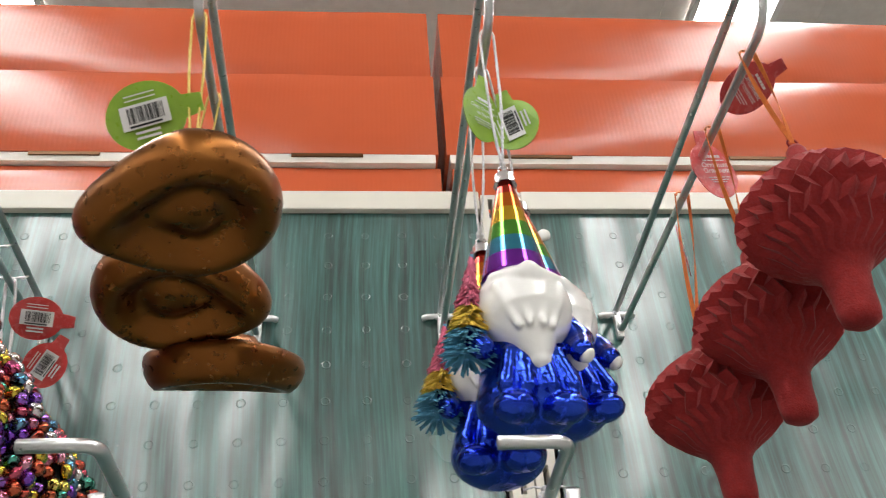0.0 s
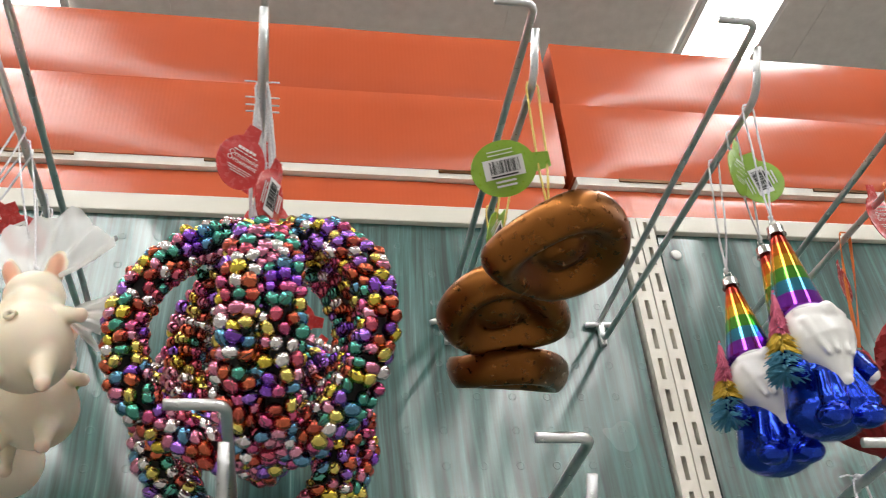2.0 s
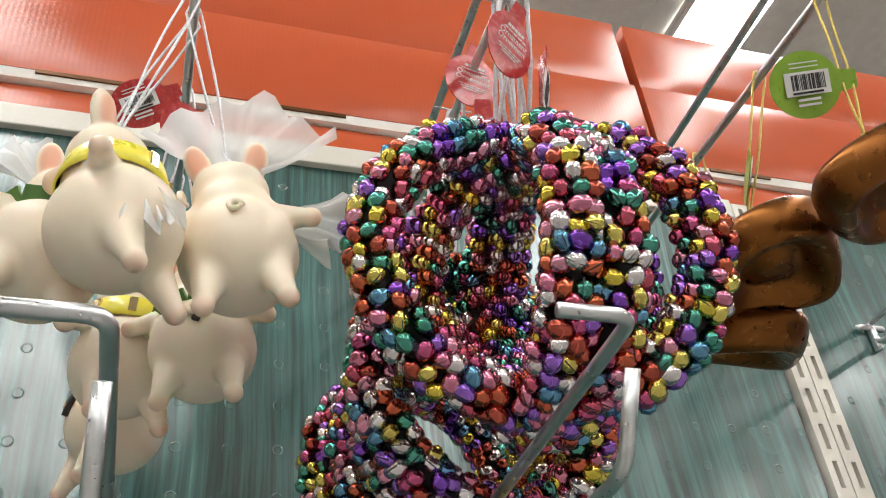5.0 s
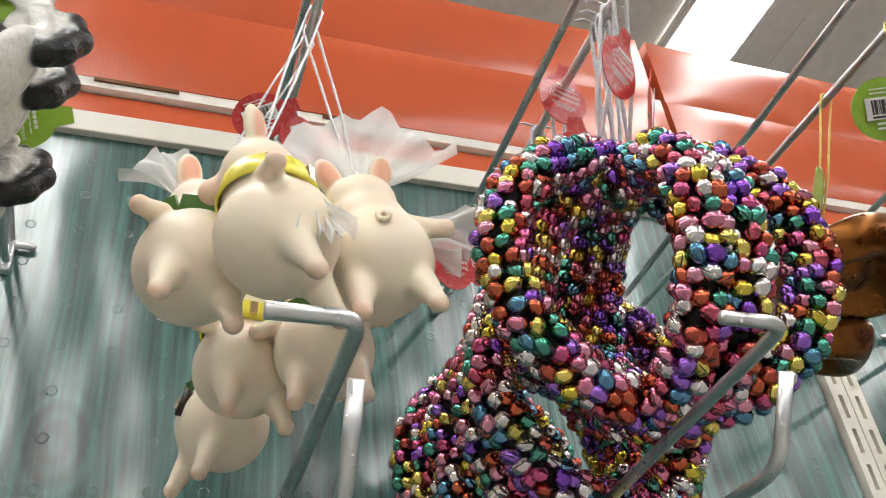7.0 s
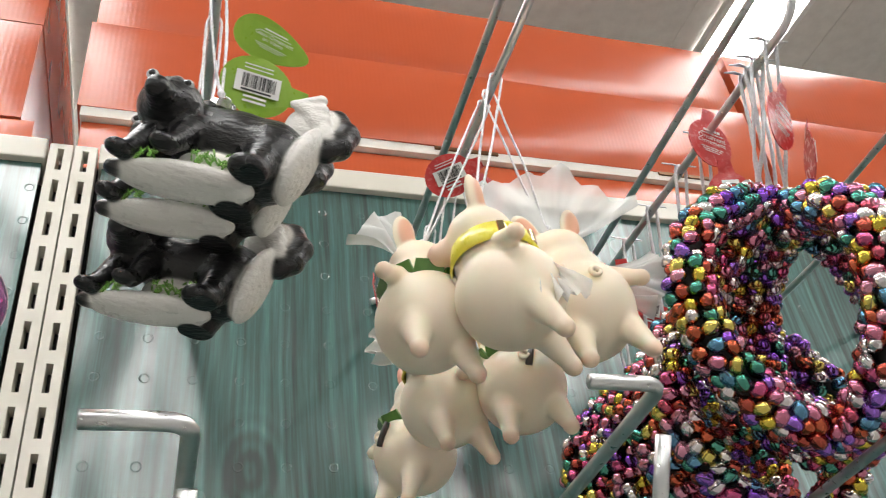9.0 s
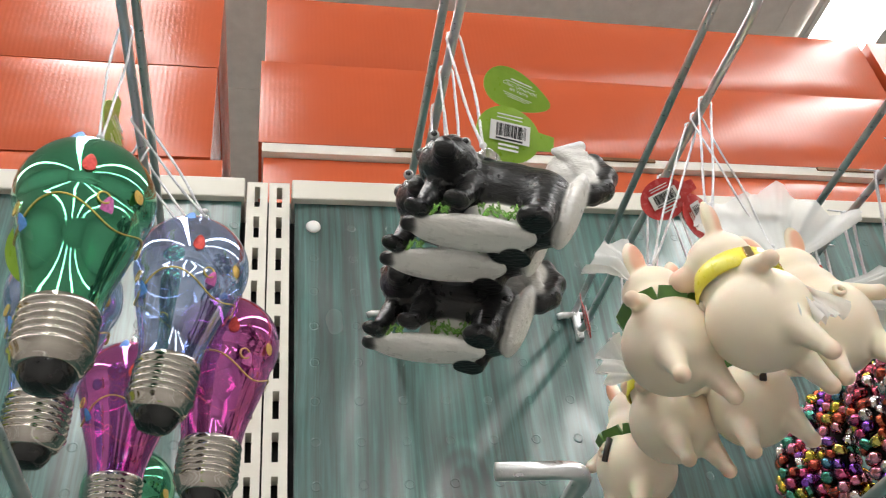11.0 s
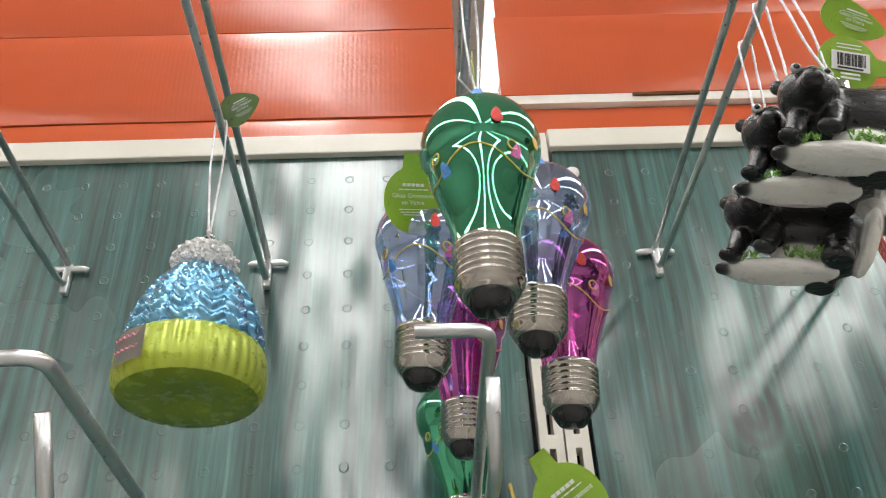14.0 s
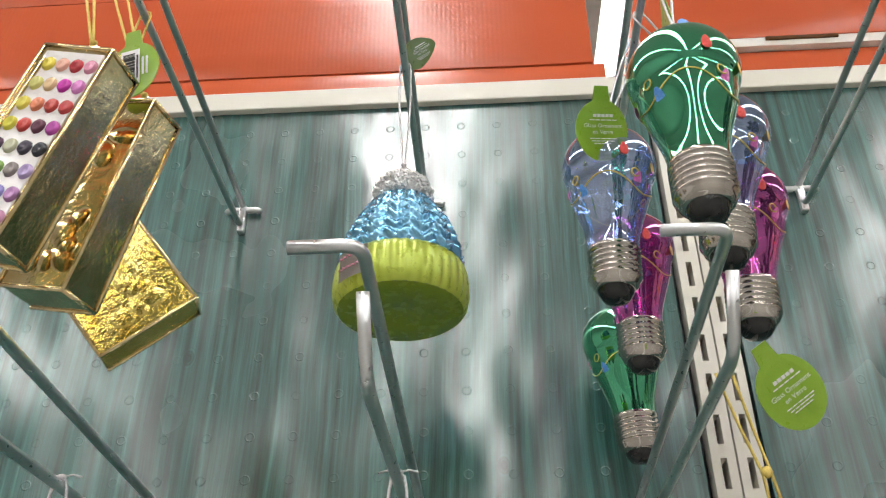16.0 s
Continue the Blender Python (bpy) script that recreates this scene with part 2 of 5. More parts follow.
def soft_solid(bm, shapes, step=0.001, blend=0.003, index=0):
    """Rounded shapes run together into one skin. shapes: ("e", centre, size, turn, paint) or ("c", a, b, r0, r1, paint);
    paint, 0 to 1, goes to the skin's "paint" layer."""
    made, lo, hi = [], np.full(3, 9.0), np.full(3, -9.0)
    for sh in shapes:
        if sh[0] == "e":
            c, size = np.array(sh[1], float), np.array(sh[2], float)
            turn = np.array(Euler([radians(a) for a in sh[3]]).to_matrix())
            made.append(("e", c, size, turn, sh[4]))
            lo, hi = np.minimum(lo, c - size.max()), np.maximum(hi, c + size.max())
        else:
            a, b = np.array(sh[1], float), np.array(sh[2], float)
            made.append(("c", a, b, sh[3], sh[4], sh[5]))
            r = max(sh[3], sh[4])
            lo, hi = np.minimum(lo, np.minimum(a, b) - r), np.maximum(hi, np.maximum(a, b) + r)
    lo, hi = lo - 3 * step, hi + 3 * step
    n = np.ceil((hi - lo) / step).astype(int) + 1
    grid = np.stack(np.meshgrid(*[lo[i] + step * np.arange(n[i]) for i in range(3)], indexing="ij"), -1)

    def away(m, p):
        if m[0] == "e":
            q = (p - m[1]) @ m[3]
            k0, k1 = np.linalg.norm(q / m[2], axis=-1), np.linalg.norm(q / m[2] ** 2, axis=-1)
            return k0 * (k0 - 1) / np.maximum(k1, 1e-6)
        d = m[2] - m[1]
        h = np.clip(((p - m[1]) @ d) / (d @ d), 0, 1)
        return np.linalg.norm(p - m[1] - h[..., None] * d, axis=-1) - (m[3] + (m[4] - m[3]) * h)

    field = None
    for m in made:
        d = away(m, grid)
        if field is None:
            field = d
        else:
            h = np.maximum(blend - np.abs(field - d), 0) / blend
            field = np.minimum(field, d) - h * h * blend / 4
    # one vertex in each cell that the skin crosses
    cells = np.array(field.shape) - 1
    corner = [np.array(((i >> 2) & 1, (i >> 1) & 1, i & 1)) for i in range(8)]
    total, count = np.zeros((*cells, 3)), np.zeros(cells)

    def part_of(o):
        return field[o[0]:o[0] + cells[0], o[1]:o[1] + cells[1], o[2]:o[2] + cells[2]]
    for a in range(8):
        for bit in (1, 2, 4):
            if a & bit:
                continue
            b = a | bit
            va, vb = part_of(corner[a]), part_of(corner[b])
            cut = (va < 0) != (vb < 0)
            f = np.where(cut, va / np.where(cut, va - vb, 1), 0)
            total += cut[..., None] * (corner[a] + f[..., None] * (corner[b] - corner[a]))
            count += cut
    live = np.argwhere(count > 0)
    number = np.full(cells, -1)
    number[tuple(live.T)] = np.arange(len(live))
    pts = lo + step * (live + total[tuple(live.T)] / count[tuple(live.T)][:, None])
    weight = [np.exp(-np.maximum(away(m, pts), 0) / 0.0005) for m in made]
    paint = sum(w * m[-1] for w, m in zip(weight, made)) / np.maximum(sum(weight), 1e-9)
    layer = bm.verts.layers.float.get("paint") or bm.verts.layers.float.new("paint")
    vs = []
    for p, c in zip(pts, paint):
        v = bm.verts.new(p)
        v[layer] = float(c)
        vs.append(v)
    for ax in range(3):
        u, w = (ax + 1) % 3, (ax + 2) % 3
        first = np.take(field, range(field.shape[ax] - 1), ax)
        second = np.take(field, range(1, field.shape[ax]), ax)
        for c in np.argwhere((first < 0) != (second < 0)):
            quad = []
            for du, dw in ((-1, -1), (0, -1), (0, 0), (-1, 0)):
                q = c.copy()
                q[u] += du
                q[w] += dw
                quad.append(vs[number[tuple(q)]])
            f = bm.faces.new(quad if first[tuple(c)] < 0 else quad[::-1])
            f.material_index, f.smooth = index, True
    return bm


# ---- the store ----


TOP = 4.095
bm = box((-6, -19, -0.1), (9, 6, 0))
tagged(part("floor", bm, FLOOR, smooth=False), "dark speckled store floor", "floor", kind="structure")
for name, lo, hi in (("wall_north", (-6, 6, 0), (9, 6.15, TOP)), ("wall_south", (-6, -19.15, 0), (9, -19, TOP)), ("wall_west", (-6.15, -19, 0), (-6, 6, TOP)), ("wall_east", (9, -19, 0), (9.15, 6, TOP))):
    tagged(part(name, box(lo, hi), PLASTER, smooth=False), "plain light grey painted store wall", "wall", kind="structure")

# ceiling: tiles 0.61 by 1.22 m on a flush grid, one mesh
bm = bmesh.new()
box_into(bm, (-6, -19, TOP + 0.006), (9, 6, TOP + 0.1))
for i in range(25):
    for j in range(21):
        x0, y0 = -6.08 + i * 0.61, -19.06 + j * 1.22
        box_into(bm, (x0 + 0.005, y0 + 0.005, TOP + 0.003), (x0 + 0.605, y0 + 1.215, TOP + 0.0055))
tagged(part("ceiling", bm, CEIL, smooth=False), "grey-beige mineral fibre tile ceiling", "ceiling", kind="structure")


# ceiling lamps: bare lit strips that run away from the shelf wall
def ceiling_light(x, y0, y1):
    t = thing("ceiling_light", "lit white fluorescent strip on grey ceiling", "ceiling light", (x, (y0 + y1) / 2, TOP - 0.004), "ceiling lights")
    h = (y1 - y0) / 2
    bm = bmesh.new()
    for s in (-1, 1):
        box_into(bm, (s * 0.155 - 0.012, -h, -0.03), (s * 0.155 + 0.012, h, 0), 0.003)
        box_into(bm, (-0.143, s * h - 0.012, -0.03), (0.143, s * h + 0.012, 0), 0.003)
    part("frame", bm, WHITE_PLUG, t, smooth=False)
    part("diffuser", box((-0.143, -h + 0.012, -0.024), (0.143, h - 0.012, -0.004)), TUBE, t, "glowing white diffuser", smooth=False)


for x in (-3.25, -0.5, 2.116, 5.0):
    for y0, y1 in ((0.15, 3.2), (-3.4, 0.1), (-7.0, -3.45), (-10.6, -7.05), (-14.2, -10.65), (-17.8, -14.25)):
        ceiling_light(x, y0, y1)

# shelf wall: three bays of printed board between slotted uprights
BAY, X_EDGE, Z_RAIL, Z_TOP = 0.914, 0.0, 2.118, 2.143
PITCH = 0.0381
bays = [(-BAY, X_EDGE - 0.044), (X_EDGE, BAY - 0.044), (BAY, 2 * BAY - 0.044)]
for i, (x0, x1) in enumerate(bays):
    w = part(f"wall_panel_{i + 1}", box((x0 + 0.004, 0, 0.15), (x1 - 0.004, 0.006, Z_RAIL + 0.01)), BOARD, smooth=False)
    tagged(w, "teal wood-print pegboard panel with glossy film", "wall panel", kind="structure")
    bm = bmesh.new()
    nx = int((x1 - x0 - 0.02) / PITCH)
    for a in range(nx + 1):
        for b in range(22):
            x, z = x0 + 0.022 + a * PITCH, 2.088 - b * PITCH
            m = Matrix.Translation((x, 0, z)) @ Matrix.Rotation(radians(90), 4, "X")
            lathe_into(bm, [(0.0028, -0.0001), (0.0034, 0.00025), (0.0042, 0.00025), (0.005, -0.0002)], 12, m=m)
    part("peg_hole_rim", bm, BOARD, w)["kind"] = "stuff"
    r = part("trim_rail", box((x0 + 0.001, -0.008, Z_RAIL), (x1 - 0.001, 0.03, Z_TOP), 0.0015), RAIL, smooth=False)
    tagged(r, "cream painted steel top rail above teal pegboard", "rail", kind="structure")

# solid unseen core added behind the panels, so that no light leaks through
tagged(part("wall_core", box((-BAY, 0.02, 0.0), (2 * BAY - 0.044, 0.06, Z_RAIL - 0.01)), DARK, smooth=False), "added dark core that blocks light behind the shelf wall", "wall", kind="structure")


def upright(x_right):
    """Two slotted strips side by side, each 21 mm wide."""
    t = thing("slotted_upright", "cream slotted steel shelf upright in teal wall", "shelf upright", (x_right - 0.022, 0, 0), "slotted uprights")
    z0, z1, pitch, tall = 1.2, 2.139, 0.0381, 0.026
    for c in (-0.0108, 0.0108):
        bm = bmesh.new()
        box_into(bm, (c - 0.0100, -0.006, z0), (c - 0.0027, 0.012, z1))
        box_into(bm, (c + 0.0027, -0.006, z0), (c + 0.0100, 0.012, z1))
        n = int((z1 - z0) / pitch)
        for k in range(n + 1):
            top = z1 - 0.006 - k * pitch
            hi = z1 if k == 0 else z1 - 0.006 - (k - 1) * pitch - tall
            box_into(bm, (c - 0.0027, -0.006, top), (c + 0.0027, 0.012, hi))
        part("slotted_strip", bm, RAIL, t, smooth=False)
    # near-black sheet whose colour stands for the shade inside the slots
    part("slot_shade_backing", box((-0.0225, 0.0125, z0), (0.0225, 0.016, z1 - 0.01)), DARK, t, "black sheet painted as the shade behind the slots", smooth=False)


upright(0.0), upright(BAY), upright(2 * BAY)
for x in (0.022, BAY + 0.022 - 0.066, BAY + 0.022):
    bm = lathe_into(bmesh.new(), [(0, 0.0032), (0.005, 0.003), (0.0068, 0.0018), (0.0072, 0)], 20, m=Matrix.Translation((x, -0.0006, 2.088)) @ Matrix.Rotation(radians(90), 4, "X"))
    tagged(part("hole_plug", bm, WHITE_PLUG), "small round white plastic plug in pegboard", "hole plug", "hole plugs")


# cartons on top of the shelf wall: three layers a bay
def carton(x0, x1, z0, z1, y0, strip, slots, seam=False):
    t = thing("carton", "glossy red-orange corrugated storage carton stacked above shelf", "carton", ((x0 + x1) / 2, y0, z0), "stacked cartons")
    w, h, d = (x1 - x0) / 2, z1 - z0, 0.36
    zb = 0.014 if strip else 0.0
    bm = bmesh.new()
    # front face is bowed a little, with soft edges
    nx, nz = 28, 8
    grid = {}
    for i in range(nx + 1):
        for j in range(nz + 1):
            u, v = i / nx * 2 - 1, j / nz * 2 - 1
            bow = 0.004 * (1 - u * u) * (1 - v * v) + 0.0016 * noise.noise((u * 4 + x0 * 9, v * 1.5, z0 * 7))
            edge = 0.003 * (max(abs(u) ** 40, abs(v) ** 24))
            grid[i, j] = bm.verts.new((u * w, -bow + edge, zb + (v + 1) / 2 * (h - zb)))
    for i in range(nx):
        for j in range(nz):
            bm.faces.new((grid[i, j], grid[i + 1, j], grid[i + 1, j + 1], grid[i, j + 1]))
    ring = [(i, 0) for i in range(nx)] + [(nx, j) for j in range(nz)] + [(i, nz) for i in range(nx, 0, -1)] + [(0, j) for j in range(nz, 0, -1)]
    rim = {k: grid[k].co.copy() for k in ring}
    part("front_panel", bm, CARTON, t, "bowed glossy front")
    bm = bmesh.new()
    grid = {k: bm.verts.new(c) for k, c in rim.items()}
    back = {}
    for k in ring:
        back[k] = bm.verts.new((grid[k].co.x, d, grid[k].co.z))
    for a, b in zip(ring, ring[1:] + ring[:1]):
        bm.faces.new((grid[b], grid[a], back[a], back[b]))
    bm.faces.new([back[k] for k in ring[::-1]])
    part("lid", bm, CARTON, t, smooth=False)
    if strip:
        part("tray_edge", box((-w + 0.004, 0.004, 0.0005), (w - 0.004, d - 0.01, 0.0138)), CARD_WHITE, t, "white card edge of the tray", smooth=False)
        for s0, s1 in slots:
            part("hand_slot", box((s0 - (x0 + x1) / 2, 0.0018, 0.0085), (s1 - (x0 + x1) / 2, 0.006, 0.0132)), CARD_BROWN, t, "brown open edge of a cut-out", smooth=False)
    return t


LAYERS = [(2.144, 2.2335), (2.2345, 2.3835), (2.3845, 2.516)]
for x0, x1, slots in ((-0.035, 0.838, [(0.12, 0.205), (0.36, 0.44), (0.66, 0.745)]), (0.846, 1.72, [(0.91, 1.0), (1.2, 1.29)])):
    (a, b), (c, d), (e, f) = LAYERS
    carton(x0 + 0.006, x1, a, b, 0.056, False, ())
    carton(x0, x1 - 0.002, c, d, 0.046, True, slots)
    carton(x0 + 0.004, x1 - 0.004, e, f, 0.052, False, ())
for z0, z1, y0, xr in ((2.144, 2.223, 0.052, -0.073), (2.2245, 2.369, 0.05, -0.086), (2.3705, 2.52, 0.05, -0.085)):
    carton(-0.96, xr, z0, z1, y0, False, ())
# shelf deck that carries the cartons
tagged(part("shelf_deck", box((-BAY, 0.031, 2.12), (2 * BAY, 0.45, 2.1435)), RAIL, smooth=False), "cream steel top deck under red cartons", "shelf", kind="structure")


# ---- peg hooks ----
WIRE = 0.003


def peg_hook(x, z, turn=0.0, length=0.41):
    """A double-wire hook: the lower wire carries the goods, the upper one ends in a bar turned aside."""
    t = thing("peg_hook", "long zinc-plated double-wire display hook on pegboard", "peg hook", m=pose(x, 0, z, 0, 0, turn), group="display hooks")
    L = length
    part("carrying_wire", tube_into(bmesh.new(), rounded([(0, -0.004, 0.004), (0, -0.008, -0.021), (0, -L + 0.02, -0.021), (0, -L - 0.002, 0.011)], 0.012), WIRE, 12), CHROME, t)
    part("label_wire", tube_into(bmesh.new(), rounded([(0, -0.006, 0.004), (0, -L - 0.011, 0.028), (-0.031, -L - 0.011, 0.028)], 0.009), WIRE, 12), CHROME, t, "upper wire with a bar bent aside")
    bm = tube_into(bmesh.new(), rounded([(-0.017, -0.003, 0), (-0.014, -0.006, 0), (0.014, -0.006, 0), (0.017, -0.003, 0)], 0.004), 0.0032, 10)
    box_into(bm, (-0.0035, -0.009, -0.027), (0.0035, -0.001, 0.006), 0.0015)
    part("bracket", bm, GALV, t, "bright zinc cross bracket")
    return t


UPPER = dict(palette=-0.467, knit=-0.281, bulb=-0.104, skunk=0.088, pig=0.271, wreath=0.447, hat=0.6426, gnome=0.819, finial=0.9957)
Z_UP, Z_LOW = 1.984, 1.645
for x in UPPER.values():
    peg_hook(x, Z_UP)
for x, z, length in ((-0.462, 1.641, 0.407), (-0.2748, 1.638, 0.412), (-0.1126, 1.6623, 0.3776), (0.0849, 1.6208, 0.4157), (0.2591, 1.6501, 0.3965), (0.4408, 1.672, 0.388), (0.6341, 1.6514, 0.393), (0.826, 1.6485, 0.392), (1.01, 1.648, 0.39)):
    peg_hook(x, z, 0.0, length)
Z_WIRE = Z_UP - 0.021 + WIRE


# ---- ornament materials ----
BROWN = mottled("satin_brown_lacquer", (0.17, 0.058, 0.010), (0.21, 0.075, 0.012), 30, 0.30, 0.85)
VELVET = mottled("dark_red_flock", (0.21, 0.007, 0.007), (0.27, 0.011, 0.010), 160, 0.95, relief=0.35, Sheen_Weight=0.06, Sheen_Roughness=0.4)
WHITE_GLAZE = mottled("white_glossy_glaze", (0.72, 0.71, 0.68), (0.8, 0.79, 0.76), 40, 0.16)
BLUE_MIRROR = mottled("blue_mirror_lacquer", (0.012, 0.035, 0.42), (0.03, 0.09, 0.6), 50, 0.09, 0.88, relief=0.6)
RAINBOW = [mat("lacquer_" + n, c, 0.12, 0.8) for n, c in (("red", (0.5, 0.035, 0.02)), ("orange", (0.7, 0.16, 0.015)), ("yellow", (0.72, 0.42, 0.03)), ("green", (0.1, 0.35, 0.04)), ("sky_blue", (0.05, 0.28, 0.42)), ("purple", (0.22, 0.03, 0.42)))]
TREE = [mottled("bristle_" + n, c, tuple(v * 1.3 for v in c), 200, 0.9) for n, c in (("pink", (0.5, 0.1, 0.17)), ("yellow", (0.6, 0.42, 0.05)), ("blue", (0.08, 0.28, 0.4)))]
SILVER = mottled("crimped_silver_cap", (0.7, 0.7, 0.7), (0.85, 0.85, 0.85), 200, 0.2, 1.0)
GOLD = mottled("gold_mirror_glass", (0.62, 0.46, 0.2), (0.8, 0.68, 0.42), 45, 0.1, 1.0, relief=0.25)
GOLD_CORD = mottled("gold_cord", (0.5, 0.36, 0.06), (0.75, 0.58, 0.18), 900, 0.45, 0.5)
SILVER_CORD = mottled("silver_white_cord", (0.5, 0.5, 0.52), (0.85, 0.85, 0.86), 900, 0.4, 0.35)
ORANGE_RIBBON = mottled("orange_ribbon", (0.62, 0.14, 0.02), (0.75, 0.2, 0.03), 400, 0.6)
TAG_GREEN = mottled("green_tag_card", (0.2, 0.36, 0.02), (0.27, 0.44, 0.04), 60, 0.32)
TAG_DARK_GREEN = mottled("deep_green_tag_card", (0.05, 0.11, 0.01), (0.09, 0.17, 0.02), 60, 0.32)
TAG_RED = mottled("red_tag_card", (0.45, 0.03, 0.03), (0.55, 0.055, 0.05), 60, 0.25)
INK_WHITE = mat("white_print", (0.74, 0.73, 0.71), 0.5)
INK_BLACK = mat("black_print", (0.015, 0.015, 0.015), 0.5)


def painted(name, a, b, rough, scale, relief, stretch=(1, 1, 1)):
    """Two paints that meet along the skin's own "paint" layer, with a fine relief."""
    m = mottled(name, a, tuple(min(1, v * 1.1) for v in a), 25, rough)
    p = m.node_tree.nodes["Principled BSDF"]
    under = p.inputs["Base Color"].links[0].from_node
    at = node(m, "ShaderNodeAttribute")
    at.attribute_name = "paint"
    mix = node(m, "ShaderNodeMix")
    mix.data_type = "RGBA"
    mix.inputs[7].default_value = (*b, 1)
    m.node_tree.links.new(at.outputs["Fac"], mix.inputs[0])
    m.node_tree.links.new(under.outputs["Color"], mix.inputs[6])
    m.node_tree.links.new(mix.outputs[2], p.inputs["Base Color"])
    bump(m, noisy(m, scale, 3, stretch), "Fac", relief, 0.0025)
    return m


RESIN = painted("cream_resin", (0.76, 0.66, 0.51), (0.72, 0.33, 0.2), 0.48, 60, 0.02)
RESIN.node_tree.nodes["Principled BSDF"].inputs["Subsurface Weight"].default_value = 0.15
RESIN.node_tree.nodes["Principled BSDF"].inputs["Subsurface Scale"].default_value = 0.004
FUR = painted("black_and_white_glass_lacquer", (0.006, 0.006, 0.0065), (0.78, 0.76, 0.72), 0.30, 380, 0.5, (0.3, 1, 0.8))
YELLOW = mottled("glossy_yellow_enamel", (0.78, 0.68, 0.04), (0.82, 0.74, 0.1), 40, 0.3)
LEAF = mottled("leaf_green_enamel", (0.05, 0.13, 0.025), (0.1, 0.22, 0.04), 80, 0.35)
TWIG = mottled("dark_brown_enamel", (0.02, 0.014, 0.012), (0.05, 0.03, 0.025), 80, 0.35)
GLITTER = mottled("green_glitter", (0.1, 0.4, 0.02), (0.5, 0.75, 0.25), 700, 0.25, 0.6, relief=1.0)
SCREW = mottled("polished_nickel_cap", (0.46, 0.42, 0.37), (0.56, 0.52, 0.47), 60, 0.12, 1.0)
BLACK_GLASS = mottled("black_glass_tip", (0.008, 0.008, 0.009), (0.02, 0.02, 0.02), 60, 0.12)
KNIT_BLUE = mottled("blue_mirror_knit", (0.1, 0.34, 0.56), (0.3, 0.58, 0.78), 160, 0.14, 0.72)
LIME = mottled("lime_satin_lacquer", (0.36, 0.45, 0.035), (0.46, 0.54, 0.08), 50, 0.3, 0.25)
LIME_DARK = mottled("lime_base_lacquer", (0.2, 0.3, 0.015), (0.27, 0.37, 0.03), 30, 0.25, 0.2)
CRYSTAL = mottled("white_crystal_glitter", (0.7, 0.7, 0.7), (0.92, 0.9, 0.88), 500, 0.2, 0.1, relief=0.6)
AMBER = mottled("amber_mirror_glass", (0.72, 0.48, 0.06), (0.85, 0.72, 0.25), 60, 0.07, 0.85, relief=0.9)
PANEL_WHITE = mottled("pale_pearl_panel", (0.72, 0.68, 0.66), (0.8, 0.76, 0.75), 60, 0.3)
EYE_WHITE = mat("eye_ring", (0.55, 0.55, 0.55), 0.2)


def see_through(m, colour, share):
    """Lets a share of the light pass straight through, tinted: thin coated glass or net."""
    t = m.node_tree
    p, out = t.nodes["Principled BSDF"], t.nodes["Material Output"]
    clear, mix = t.nodes.new("ShaderNodeBsdfTransparent"), t.nodes.new("ShaderNodeMixShader")
    clear.inputs[0].default_value, mix.inputs[0].default_value = (*colour, 1), share
    t.links.new(p.outputs[0], mix.inputs[1])
    t.links.new(clear.outputs[0], mix.inputs[2])
    t.links.new(mix.outputs[0], out.inputs[0])
    return m


def glass(name, colour, share):
    m = mat(name, colour, 0.045, 0.9, Coat_Weight=0.6, Coat_Roughness=0.03)
    n = noisy(m, 14.0, 2)
    bump(m, n, "Fac", 0.12, 0.004)
    return see_through(m, tuple(0.35 + 0.65 * c for c in colour), share)


GLASS = dict(green=glass("green_mirror_glass", (0.1, 0.5, 0.28), 0.16), blue=glass("blue_mirror_glass", (0.5, 0.6, 0.82), 0.46), pink=glass("magenta_mirror_glass", (0.66, 0.14, 0.5), 0.4))
TULLE = see_through(mottled("white_tulle", (0.85, 0.84, 0.82), (0.9, 0.9, 0.88), 30, 0.8), (1, 1, 1), 0.36)


def bell_material():
    m = mat("coloured_metal_bells", rough=0.14, metal=1.0)
    p = m.node_tree.nodes["Principled BSDF"]
    g = node(m, "ShaderNodeNewGeometry")
    cols = [(0.5, 0.1, 0.22), (0.62, 0.5, 0.07), (0.22, 0.08, 0.48), (0.08, 0.3, 0.23), (0.12, 0.28, 0.42), (0.5, 0.12, 0.06), (0.72, 0.7, 0.69), (0.6, 0.27, 0.36), (0.5, 0.1, 0.15), (0.3, 0.14, 0.55), (0.66, 0.56, 0.14), (0.66, 0.62, 0.62), (0.58, 0.2, 0.3), (0.42, 0.09, 0.06)]
    r = ramp(m, *[(i / len(cols), c) for i, c in enumerate(cols)], constant=True)
    join(m, g, "Random Per Island", r, "Fac")
    n = noisy(m, 300, 3)
    bump(m, n, "Fac", 0.15, 0.001)
    join(m, r, "Color", p, "Base Color")
    return m


BELL = bell_material()


def letters(words):
    """A flat mesh of words one unit high, centred, in the x-y plane."""
    curve = bpy.data.curves.new("words", "FONT")
    curve.body, curve.align_x, curve.size, curve.resolution_u = words, "CENTER", 1.0, 2
    ob = new("words", curve)
    me = bpy.data.meshes.new_from_object(ob.evaluated_get(bpy.context.evaluated_depsgraph_get()))
    bpy.data.objects.remove(ob)
    me.materials.clear()
    return me


WORDS = {words: letters(words) for words in ("Glass Ornament", "en Verre", "Ornament", "Ornement")}


